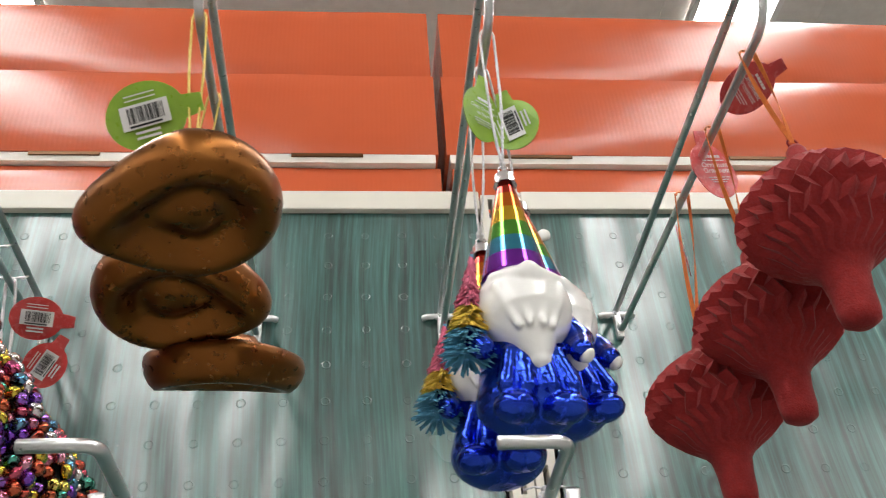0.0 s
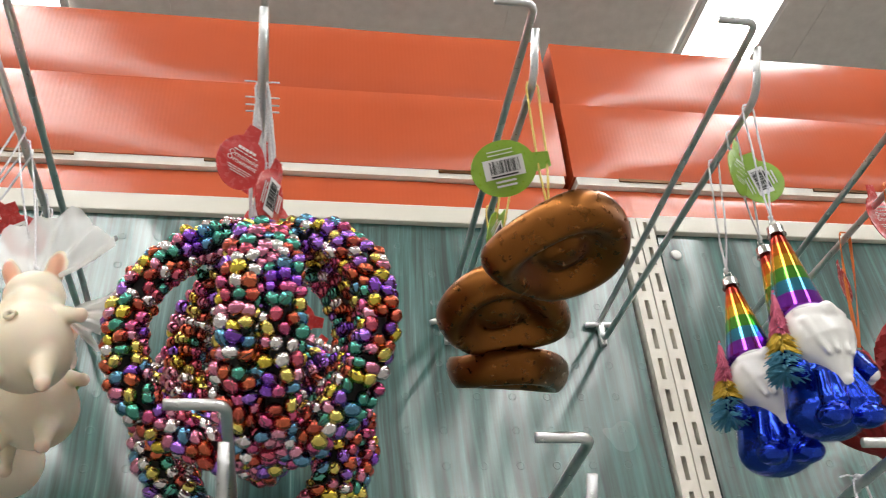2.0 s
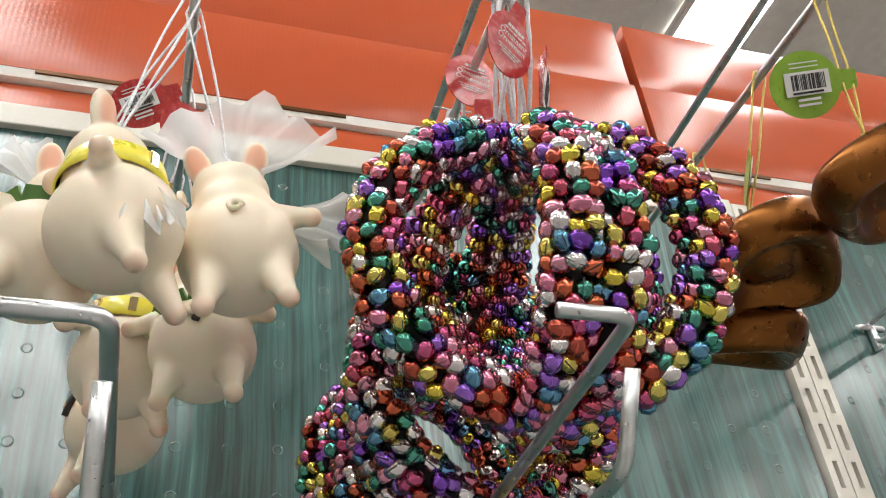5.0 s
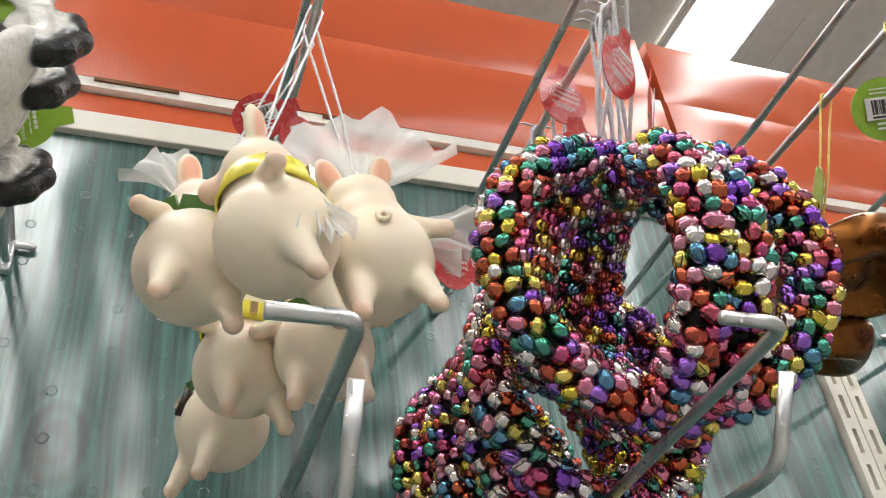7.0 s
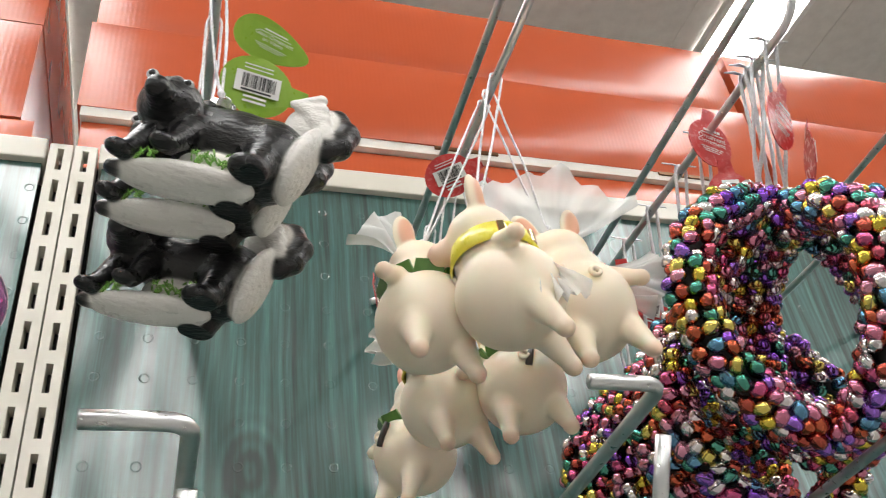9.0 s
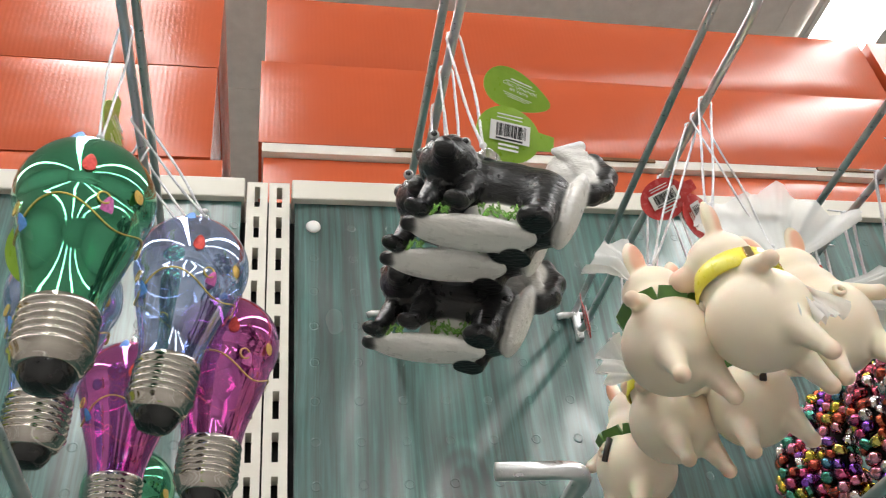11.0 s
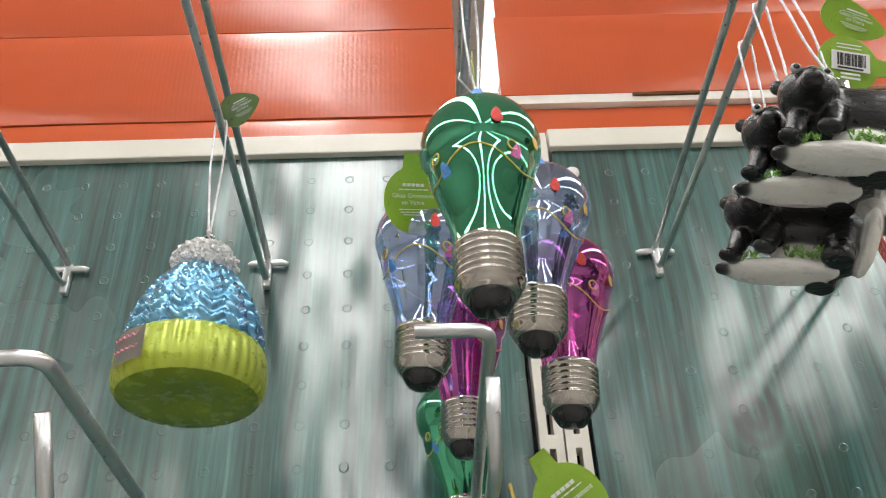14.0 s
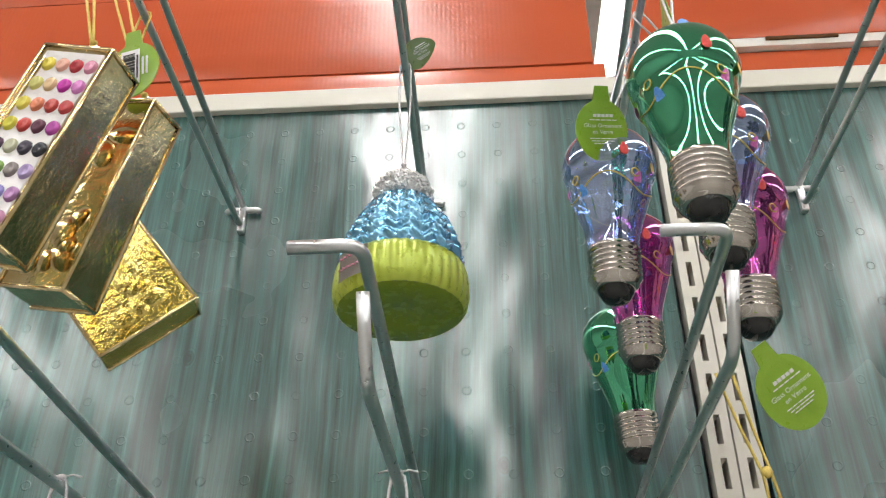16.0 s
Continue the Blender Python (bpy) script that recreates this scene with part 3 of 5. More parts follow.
# ---- cords and tags ----
def cord(t, ends, material, radius=0.00075, name="cord"):
    """A loop of cord in a thing's own coordinates: up from the cap, over the wire, down again."""
    a, b = Vector(ends[0]), Vector(ends[1])
    w = 0.0042
    bm = bmesh.new()
    for s in (-1, 1):
        pts = []
        for k in range(13):
            f = k / 12
            sag = math.sin(f * math.pi) * 0.0016 * s
            pts.append(a.lerp(b + Vector((s * w, 0, -0.003)), f) + Vector((sag, 0.0008 * math.sin(f * 9 + s), 0)))
        pts += [b + Vector((s * w * 0.7, 0, 0.001)), b + Vector((0, 0.0002 * s, 0.0025))]
        tube_into(bm, pts, [radius * (1.0 + 0.25 * (k % 2)) for k in range(len(pts))], 6)
    # knot near the cap
    ball_into(bm, a + Vector((0, 0, 0.004)), (0.0022, 0.002, 0.0018), segs=8, rings=6)
    return part(name, bm, material, t)


def hang_tag(t, at, turn, size, material, barcode=True, name="hang_tag", leaf=False):
    """A card tag: round with a neck, or leaf shaped; printed lines, and a barcode patch on one side. Stands in its x-z plane, face to -y."""
    tilt, roll, yaw = (radians(a) for a in turn)
    m = Matrix.Translation(at) @ Matrix.Rotation(yaw, 4, "Z") @ Matrix.Rotation(-tilt, 4, "X") @ Matrix.Rotation(-roll, 4, "Y")
    bm = bmesh.new()
    n, rim = 36, []
    for k in range(n):
        a = 2 * math.pi * k / n
        x, z = math.cos(a), math.sin(a) * 0.86
        if leaf:
            z = math.sin(a) * 0.52 * (1.0 - 0.35 * math.cos(a))
        elif abs(a) < 0.2 or abs(a - 2 * math.pi) < 0.2:
            x, z = 1.42, math.sin(a) * 1.3
        rim.append((x * size, z * size))
    bend = 0.05 * size
    front = [bm.verts.new((x, -0.0003 + bend * math.sin(x / size * 2), z)) for x, z in rim]
    back = [bm.verts.new((x, 0.0003 + bend * math.sin(x / size * 2), z)) for x, z in rim]
    bm.faces.new(front)
    bm.faces.new(back[::-1])
    for k in range(n):
        bm.faces.new((front[k], back[k], back[(k + 1) % n], front[(k + 1) % n]))
    bmesh.ops.recalc_face_normals(bm, faces=bm.faces[:])
    bm.transform(m)
    tag = part(name, bm, material, t, "printed card tag", smooth=False)
    y = -0.0012 - bend
    bm = bmesh.new()
    if barcode:
        box_into(bm, (-0.6 * size, y, -0.28 * size), (0.62 * size, y + 0.0004, 0.32 * size))
        bm.transform(m)
        part("barcode_label", bm, INK_WHITE, tag, "white barcode patch", smooth=False)
        bm = bmesh.new()
        rnd = random.Random(7)
        x = -0.42 * size
        while x < 0.5 * size:
            w = rnd.choice((0.012, 0.02, 0.034)) * size
            box_into(bm, (x, y - 0.0003, -0.14 * size), (x + w, y, 0.25 * size))
            x += w + rnd.choice((0.012, 0.022, 0.03)) * size
        box_into(bm, (-0.42 * size, y - 0.0003, -0.24 * size), (0.4 * size, y, -0.19 * size))
        bm.transform(m)
        part("barcode", bm, INK_BLACK, tag, "black barcode lines", smooth=False)
        bm = bmesh.new()
        for z in (-0.42, -0.55):
            box_into(bm, (-0.32 * size, y, z * size), (0.3 * size, y + 0.0003, (z + 0.06) * size))
        for z in (0.42, 0.53):
            box_into(bm, (-0.42 * size, y, z * size), (0.36 * size, y + 0.0003, (z + 0.03) * size))
    else:
        f = 0.55 if leaf else 1.0
        for x, w, h in ((0.40, 0.34, 0.09), (0.29, 0.46, 0.03), (-0.30, 0.46, 0.025), (-0.38, 0.40, 0.025), (-0.46, 0.30, 0.025)):
            if leaf:
                box_into(bm, (-w * size * 0.9, y, x * size * f), (w * size * 0.9, y + 0.0003, (x + h * 0.7) * size * f))
            else:
                n = 5
                for q in range(n):
                    z0 = -w + 2 * w * q / n
                    box_into(bm, (x * size, y, z0 * size), ((x + h) * size, y + 0.0003, (z0 + 2 * w / n * 0.8) * size))
        red = material == TAG_RED
        for words, x in (("Ornament", 0.06), ("Ornement", -0.14)) if red else (("Glass Ornament", 0.06), ("en Verre", -0.14)):
            tall = (0.26 if red else 0.19) * size
            me = WORDS[words].copy()
            if leaf:
                me.transform(Matrix(((tall * 0.8, 0, 0, 0), (0, 0, -1, y - 0.0001), (0, tall * 0.8, 0, x * size * f), (0, 0, 0, 1))))
            else:
                me.transform(Matrix(((0, tall, 0, x * size), (0, 0, -1, y - 0.0001), (-tall, 0, 0, 0), (0, 0, 0, 1))))
            bm.from_mesh(me)
            bpy.data.meshes.remove(me)
    bm.transform(m)
    part("print", bm, INK_WHITE, tag, "white printed lines", smooth=False)
    return tag


def cap_into(bm, r=0.006, z0=0.0, index=0):
    """A crimped ornament cap with a wire ring; its foot at z0."""
    lathe_into(bm, [(0, z0 + 0.006), (r * 0.7, z0 + 0.0058), (r, z0 + 0.004), (r * 1.02, z0 - 0.0015), (r * 1.2, z0 - 0.003)], 20, index, lambda q, z, a, j, k: (q * (1 + 0.05 * (k % 2)), z))
    ring = [(0.0032 * math.cos(a), 0, z0 + 0.0085 + 0.0032 * math.sin(a)) for a in (2 * math.pi * k / 14 for k in range(15))]
    tube_into(bm, ring, 0.0005, 6, index)
    return bm


# ---- cowboy hats of brown lacquer ----
def hat_mesh():
    """Seen from below: a thick brim that is pointed in front (+x) and curls at the sides, with the hollow of the crown."""
    bm = bmesh.new()
    n = 56
    def outline(a):
        c, s = math.cos(a), math.sin(a)
        tip = max(0.0, c)
        return 0.0475 * c + 0.0125 * tip ** 3, 0.0465 * s * (1 - 0.26 * tip ** 1.3)

    rows = [(0.0, 0.0085), (0.14, 0.0087), (0.24, 0.0102), (0.32, 0.0126), (0.38, 0.0135), (0.44, 0.0128), (0.50, 0.0106), (0.57, 0.0074), (0.65, 0.0040), (0.74, 0.0012), (0.83, 0.0008), (0.91, 0.0045), (0.965, 0.0095), (0.995, 0.0145), (1.0, 0.0185), (0.985, 0.0225), (0.95, 0.0250), (0.88, 0.0255), (0.76, 0.0235), (0.64, 0.0215), (0.56, 0.0220), (0.52, 0.0260), (0.48, 0.0320), (0.42, 0.0370), (0.3, 0.0385), (0.15, 0.0370), (0.0, 0.0360)]
    rings = []
    for f, z in rows:
        if f == 0:
            rings.append([bm.verts.new((0, 0, z))])
            continue
        ring = []
        for k in range(n):
            a = 2 * math.pi * k / n
            x, y = outline(a)
            curl = 0.006 * (max(0.0, f - 0.45) / 0.55) ** 2 * abs(math.sin(a)) ** 2
            dip = -0.002 * (max(0.0, f - 0.6) / 0.4) * max(0, math.cos(a)) ** 6
            ring.append(bm.verts.new((x * f, y * f, z + curl + dip)))
        rings.append(ring)
    for a, b in zip(rings, rings[1:]):
        for k in range(n):
            k2 = (k + 1) % n
            if len(a) == 1:
                bm.faces.new((a[0], b[k2], b[k]))
            elif len(b) == 1:
                bm.faces.new((a[k], a[k2], b[0]))
            else:
                bm.faces.new((a[k], a[k2], b[k2], b[k]))
    return bm


def hat_ornament(at, turn, hook_y, tag):
    t = thing("cowboy_hat_ornament", "satin brown cowboy hat ornament hanging from display hook", "ornament", at, "cowboy hat ornaments")
    bm = hat_mesh()
    m = Euler([radians(a) for a in turn]).to_matrix().to_4x4()
    bm.transform(m)
    part("hat", bm, BROWN, t)
    top = m @ Vector((0, 0, 0.0375))
    bm = cap_into(bmesh.new(), 0.005)
    bm.transform(Matrix.Translation(top))
    part("cap", bm, SILVER, t, "small silver cap")
    cord(t, (top + Vector((0, 0, 0.011)), (UPPER["hat"] - at[0], hook_y - at[1], Z_WIRE - at[2])), GOLD_CORD)
    if tag:
        hang_tag(t, Vector(tag[0]) - Vector(at), tag[1], tag[2], TAG_GREEN)
    return t


hat_ornament((0.6543, -0.3706, 1.8113), (8, 12, 186), -0.385, ((0.6173, -0.3686, 1.8963), (-34, 9, -10), 0.0235))
hat_ornament((0.6273, -0.2846, 1.8143), (-9, -3, 16), -0.318, ((0.6273, -0.2896, 1.8943), (-20, 70, 62), 0.021))
hat_ornament((0.6443, -0.2066, 1.8033), (22, -8, 20), -0.235, None)


# ---- gnomes ----
def gnome_figure():
    """One mesh: tall cone cap in six bands, long white beard, blue robe with arms and feet. Top at z = 0, face to -y."""
    bm = bmesh.new()
    prof = [(0.0042, 0.0)] + [(0.0042 + 0.0148 * (k / 30) ** 0.95, -0.0665 * k / 30) for k in range(1, 31)]
    lathe_into(bm, prof, 40, lambda j: min(5, j // 5))
    lathe_into(bm, [(0.019, -0.0665), (0.0175, -0.0695), (0.012, -0.0700)], 40, 5)
    robe = [("c", (0, 0.002, -0.085), (0, 0.001, -0.128), 0.0185, 0.0245, 0), ("e", (0, 0, -0.138), (0.0268, 0.0245, 0.0185), (0, 0, 0), 0)]
    for q in (-1, 1):
        robe += [("c", (q * 0.017, 0.0, -0.086), (q * 0.0285, -0.008, -0.106), 0.0085, 0.0070, 0), ("c", (q * 0.0285, -0.008, -0.106), (q * 0.0255, -0.0185, -0.116), 0.0072, 0.0062, 0), ("e", (q * 0.0125, -0.0215, -0.1485), (0.0108, 0.0105, 0.0075), (0, 0, q * 10), 0)]
    for q in (-0.017, -0.006, 0.006, 0.017):
        robe.append(("c", (q * 0.7, -0.0195, -0.118), (q, -0.0245, -0.138), 0.0030, 0.0042, 0))
    soft_solid(bm, robe, 0.0011, 0.0035, 6)
    for v in bm.verts:
        v.co.z = max(v.co.z, -0.1560)
    beard = [("e", (0, -0.0105, -0.0905), (0.0255, 0.0210, 0.0255), (0, 0, 0), 0), ("c", (0, -0.0150, -0.098), (0.002, -0.0215, -0.1240), 0.0195, 0.0060, 0), ("e", (0, -0.0275, -0.0745), (0.0046, 0.0046, 0.0042), (0, 0, 0), 0)]
    for q in (-1, 1):
        beard += [("c", (q * 0.003, -0.0265, -0.0775), (q * 0.0165, -0.0190, -0.0765), 0.0052, 0.0035, 0)]
        if q > 0:
            beard.append(("e", (0.0270, -0.0195, -0.1185), (0.0046, 0.0046, 0.0050), (0, 0, 0), 0))
        for f in (0.3, 0.75):
            beard.append(("c", (q * 0.022 * f, -0.028 + 0.006 * f, -0.084), (q * 0.012 * f, -0.0335 + 0.006 * f, -0.108), 0.0026, 0.0018, 0))
    soft_solid(bm, beard, 0.0010, 0.0022, 7)
    return bm


GNOME_MESH = part("figure", gnome_figure(), RAINBOW + [BLUE_MIRROR, WHITE_GLAZE])
GNOME_DATA = GNOME_MESH.data
bpy.data.objects.remove(GNOME_MESH)


def brush_tree(height, radius):
    """A bottle-brush tree of some hundreds of bristle blades, tip at z = 0."""
    bm, rnd = bmesh.new(), random.Random(11)
    tube_into(bm, [(0, 0, 0), (0, 0, -height)], 0.0012, 6, 2)
    for k in range(620):
        f = (k + 0.5) / 620
        f = f ** 0.62
        z, r = -height * f, radius * (0.1 + 0.9 * f) * rnd.uniform(0.8, 1.08)
        a = rnd.uniform(0, 2 * math.pi)
        d = Vector((math.cos(a), math.sin(a), 0))
        s = Vector((-d.y, d.x, 0)) * 0.0011
        base = Vector((0, 0, z + 0.003))
        tip = Vector((0, 0, z - 0.0035)) + d * r
        vs = [bm.verts.new(base + s), bm.verts.new(base - s), bm.verts.new(tip - s * 0.5), bm.verts.new(tip + s * 0.5), bm.verts.new(base.lerp(tip, 0.6) + Vector((0, 0, 0.0016)))]
        i = 0 if f < 0.52 else 1 if f < 0.74 else 2
        for q in ((0, 1, 4), (1, 2, 4), (2, 3, 4), (3, 0, 4)):
            bm.faces.new([vs[v] for v in q]).material_index = i
    return bm


def gnome_ornament(at, yaw, lean, hook_y, tags=()):
    t = thing("gnome_ornament", "glass gnome ornament with rainbow cap and blue robe", "ornament", at, "gnome ornaments")
    m = Euler((radians(lean[0]), radians(lean[1]), radians(yaw))).to_matrix().to_4x4()
    figure = new("figure", GNOME_DATA)
    figure.parent, figure.matrix_basis = t, m
    bm = brush_tree(0.062, 0.0155)
    bm.transform(m @ Matrix.Translation((-0.026, -0.012, -0.058)) @ Euler((0, radians(6), 0)).to_matrix().to_4x4())
    part("bottle_brush_tree", bm, TREE, t, "small bristle tree in pink, yellow and blue", smooth=False)
    bm = cap_into(bmesh.new(), 0.0058, 0.001)
    bm.transform(m)
    part("cap", bm, SILVER, t, "crimped silver cap")
    cord(t, ((0, 0, 0.011), (UPPER["gnome"] - at[0], hook_y - at[1], Z_WIRE - at[2])), SILVER_CORD)
    for c, turn, size, barcode, leaf in tags:
        hang_tag(t, Vector(c) - Vector(at), turn, size, TAG_GREEN, barcode, leaf=leaf)
    return t


gnome_ornament((0.8235, -0.3520, 1.8610), 4, (4, 0), -0.376, (((0.8169, -0.3411, 1.9283), (-15, 96, 40), 0.0195, False, False), ((0.8374, -0.3371, 1.9233), (-10, 100, -25), 0.0195, True, False)))
gnome_ornament((0.8400, -0.3080, 1.8740), 14, (-2, -3), -0.345)
gnome_ornament((0.8175, -0.2840, 1.8590), -8, (0, 1), -0.31)


# ---- red flocked finials ----
def finial_mesh():
    """Folded like paper: upright pleats that zigzag row by row round a squat body, a neck above and a spout below. Top at z = 0."""
    bm = bmesh.new()
    neck = [(0, 0), (0.004, -0.0005), (0.0062, -0.004), (0.0076, -0.012), (0.0105, -0.019)]
    rows, n = 9, 52
    body = []
    for k in range(rows):
        f = k / (rows - 1)
        body.append((0.0130 + 0.0350 * math.sin(math.pi * (0.05 + 0.88 * f)) ** 0.85, -0.022 - 0.071 * f))
    spout = [(0.0185, -0.096), (0.0140, -0.102), (0.0124, -0.112), (0.0118, -0.126), (0.0105, -0.132), (0.006, -0.135), (0, -0.1355)]
    nb, prof, rings = len(neck), neck + body + spout, []
    for j, (r, z) in enumerate(prof):
        i = j - nb
        folded = 0 <= i < rows
        depth = 0.085 * math.sin(math.pi * (i + 0.8) / (rows + 0.6)) if folded else 0
        shift = (0.5 if i % 2 else -0.5) if folded else 0
        ring = []
        for k in range(n):
            a = 2 * math.pi * (k + shift) / n
            q = r * (1 + depth * (1 if k % 2 else -1))
            ring.append(bm.verts.new((q * math.cos(a), q * math.sin(a), z)))
        rings.append(ring)
    for j, (a, b) in enumerate(zip(rings, rings[1:])):
        for k in range(n):
            k2 = (k + 1) % n
            f = bm.faces.new((a[k], b[k], b[k2], a[k2]))
            f.smooth = not nb - 1 <= j < nb + rows
    bmesh.ops.remove_doubles(bm, verts=bm.verts[:], dist=1e-6)
    return bm


def finial_ornament(at, yaw, hook_y, tag):
    t = thing("finial_ornament", "dark red flocked finial ornament with folded diamond facets", "ornament", at, "finial ornaments")
    bm = finial_mesh()
    bm.transform(Matrix.Rotation(radians(yaw), 4, "Z"))
    part("finial", bm, VELVET, t, smooth=None)
    ring = [(0.0035 * math.cos(a), 0, 0.003 + 0.0035 * math.sin(a)) for a in (2 * math.pi * k / 14 for k in range(15))]
    part("loop", tube_into(bmesh.new(), ring, 0.0008, 6), VELVET, t)
    b = Vector((UPPER["finial"] - at[0], hook_y - at[1], Z_WIRE - at[2]))
    bm = bmesh.new()
    for s in (-1, 1):
        prev = None
        for k in range(9):
            f = k / 8
            c = Vector((0, 0, 0.004)).lerp(b + Vector((s * 0.005, 0, 0.001)), f) + Vector((s * 0.002 * math.sin(f * 3), 0, 0))
            tw = f * 2.2 * s
            w = Vector((math.cos(tw), math.sin(tw), 0)) * 0.0016
            h = Vector((-math.sin(tw), math.cos(tw), 0)) * 0.00025
            ring = [bm.verts.new(c + p) for p in (w + h, -w + h, -w - h, w - h)]
            if prev:
                for i in range(4):
                    bm.faces.new((prev[i], prev[(i + 1) % 4], ring[(i + 1) % 4], ring[i]))
            prev = ring
    tube_into(bm, [b + Vector((-0.005, 0, 0)), b + Vector((-0.003, 0, 0.0035)), b + Vector((0.003, 0, 0.0035)), b + Vector((0.005, 0, 0))], 0.0009, 6)
    part("ribbon", bm, ORANGE_RIBBON, t, "orange ribbon loop", smooth=False)
    hang_tag(t, Vector(tag[0]) - Vector(at), tag[1], tag[2], TAG_RED, False)
    return t


finial_ornament((1.0186, -0.3401, 1.9031), 5, -0.362, ((1.0131, -0.3231, 1.9751), (-62, 38, 0), 0.021))
finial_ornament((1.0181, -0.2461, 1.8891), 12, -0.29, ((1.0041, -0.2601, 1.9531), (-10, 106, 20), 0.024))
finial_ornament((0.9971, -0.1761, 1.8611), 20, -0.215, ((0.9961, -0.1901, 1.9251), (0, 100, 65), 0.018))


# ---- jingle bell wreaths ----
def bell_template():
    """A small round bell, 12 sides by 6 rows, with two narrow dark slits."""
    cols = [0.0]
    for k in range(10):
        cols.append(cols[-1] + (0.16 if k in (0, 5) else (2 * math.pi - 0.32) / 8))
    cols = cols[:-1]
    rows = [0.35, 0.85, 1.35, 1.8, 2.3, 2.8]
    vs = [(0, 0, 1.0)] + [(math.sin(b) * math.cos(a), math.sin(b) * math.sin(a), math.cos(b)) for b in rows for a in cols] + [(0, 0, -0.96)]
    n, fs, dark = len(cols), [], []
    for k in range(n):
        fs.append((0, 1 + k, 1 + (k + 1) % n)), dark.append(0)
        for j in range(len(rows) - 1):
            a, b = 1 + j * n, 1 + (j + 1) * n
            fs.append((a + k, b + k, b + (k + 1) % n, a + (k + 1) % n)), dark.append(1 if k in (0, 5) and j > 1 else 0)
        z = 1 + (len(rows) - 1) * n
        fs.append((z + k, len(vs) - 1, z + (k + 1) % n)), dark.append(1 if k in (0, 5) else 0)
    return np.array(vs), fs, dark


BELL_V, BELL_F, BELL_D = bell_template()


def wreath(at, yaw, tilt, hook_y, seed, tags=(), lean=0, big=0.0755, tube=0.0112):
    t = thing("jingle_bell_wreath", "ring wreath of tiny multicoloured metal jingle bells", "wreath ornament", at, "jingle bell wreaths")
    rnd = random.Random(seed)
    rot = Euler((radians(tilt), radians(lean), radians(yaw))).to_matrix()
    verts, faces, dark = [], [], []
    size = 0.0052
    around = int(2 * math.pi * big / (size * 1.5))
    for i in range(around):
        u = 2 * math.pi * i / around
        count = rnd.choice((7, 7, 8))
        off = rnd.random() * 6.28
        for k in range(count):
            v = off + 2 * math.pi * k / count + rnd.uniform(-0.2, 0.2)
            r = tube * rnd.uniform(0.82, 1.12)
            w = u + rnd.uniform(-0.022, 0.022)
            ring = Vector((math.cos(w), 0, math.sin(w)))
            c = ring * (big + r * math.cos(v)) + Vector((0, r * math.sin(v), 0))
            q = Euler((rnd.uniform(0, 6.28), rnd.uniform(0, 6.28), rnd.uniform(0, 6.28))).to_matrix()
            sz = size * rnd.uniform(0.9, 1.08)
            m3 = np.array(rot @ q) @ np.diag((sz, sz * 0.9, sz * 1.14))
            base = len(verts)
            verts.extend((BELL_V @ m3.T + np.array(rot @ c)).tolist())
            faces.extend(tuple(base + j for j in f) for f in BELL_F)
            dark.extend(BELL_D)
    me = bpy.data.meshes.new("bell_covering")
    me.from_pydata(verts, [], faces)
    me.materials.append(BELL), me.materials.append(DARK)
    me.polygons.foreach_set("material_index", dark)
    me.polygons.foreach_set("use_smooth", [True] * len(faces))
    ob = new("bell_covering", me)
    ob.parent, ob["kind"] = t, "stuff"
    # wire core that the bells are threaded on
    core = [rot @ Vector((math.cos(a) * big, 0, math.sin(a) * big)) for a in (2 * math.pi * k / 40 for k in range(41))]
    part("wire_core", tube_into(bmesh.new(), core, tube * 0.55, 8), DARK, t, "dark inner core")
    top = rot @ Vector((0, 0, big + tube))
    hook = Vector((UPPER["wreath"] - at[0], hook_y - at[1], Z_WIRE - at[2]))
    cord(t, (top, hook), SILVER_CORD, 0.0012)
    bm = bmesh.new()
    for q in (-1, 1):
        for k in range(5):
            a = k * 0.5 - 1
            tube_into(bm, [hook + Vector((0, 0, 0.002)), hook + Vector((q * 0.007, 0.002 * a, 0.003 + 0.002 * a)), hook + Vector((q * 0.012, 0.004 * a, 0.003 + 0.004 * a))], 0.0006, 5)
    part("cord_knot", bm, SILVER_CORD, t, "frayed silver knot")
    for c, turn, sz, barcode in tags:
        hang_tag(t, Vector(c) - Vector(at), turn, sz, TAG_RED, barcode)
    return t


wreath((0.4420, -0.3000, 1.7950), 4, 6, -0.350, 1, (((0.4447, -0.2827, 1.9521), (-10, 80, 5), 0.0215, False), ((0.4517, -0.2767, 1.9051), (-15, 92, -10), 0.0215, True)))
wreath((0.4640, -0.3080, 1.7900), -34, 4, -0.366, 2, (((0.4357, -0.3567, 1.9001), (-20, 80, 28), 0.0205, False), ((0.4557, -0.3467, 1.8781), (-15, 95, 62), 0.0205, True)))
wreath((0.4590, -0.2960, 1.7860), -84, 2, -0.335, 3, (), 0, 0.072)
wreath((0.4530, -0.3020, 1.7880), 82, 4, -0.342, 9, (), 0, 0.070)
wreath((0.4537, -0.2207, 1.7641), 14, 0, -0.275, 4)
wreath((0.4517, -0.1847, 1.7611), -38, 3, -0.24, 5)
wreath((0.4577, -0.1507, 1.7641), 30, -3, -0.19, 6, (((0.4087, -0.1447, 1.9081), (-10, 84, 10), 0.0215, False), ((0.4357, -0.1447, 1.9121), (-12, 96, -8), 0.0215, False)))
wreath((0.4517, -0.1147, 1.7611), -12, 2, -0.145, 7)
wreath((0.4567, -0.0767, 1.7611), 24, 0, -0.1, 8, (((0.4770, -0.1047, 1.9252), (-32, 4, 22), 0.0205, True), ((0.4917, -0.1047, 1.8816), (-30, 70, 26), 0.0185, True)))


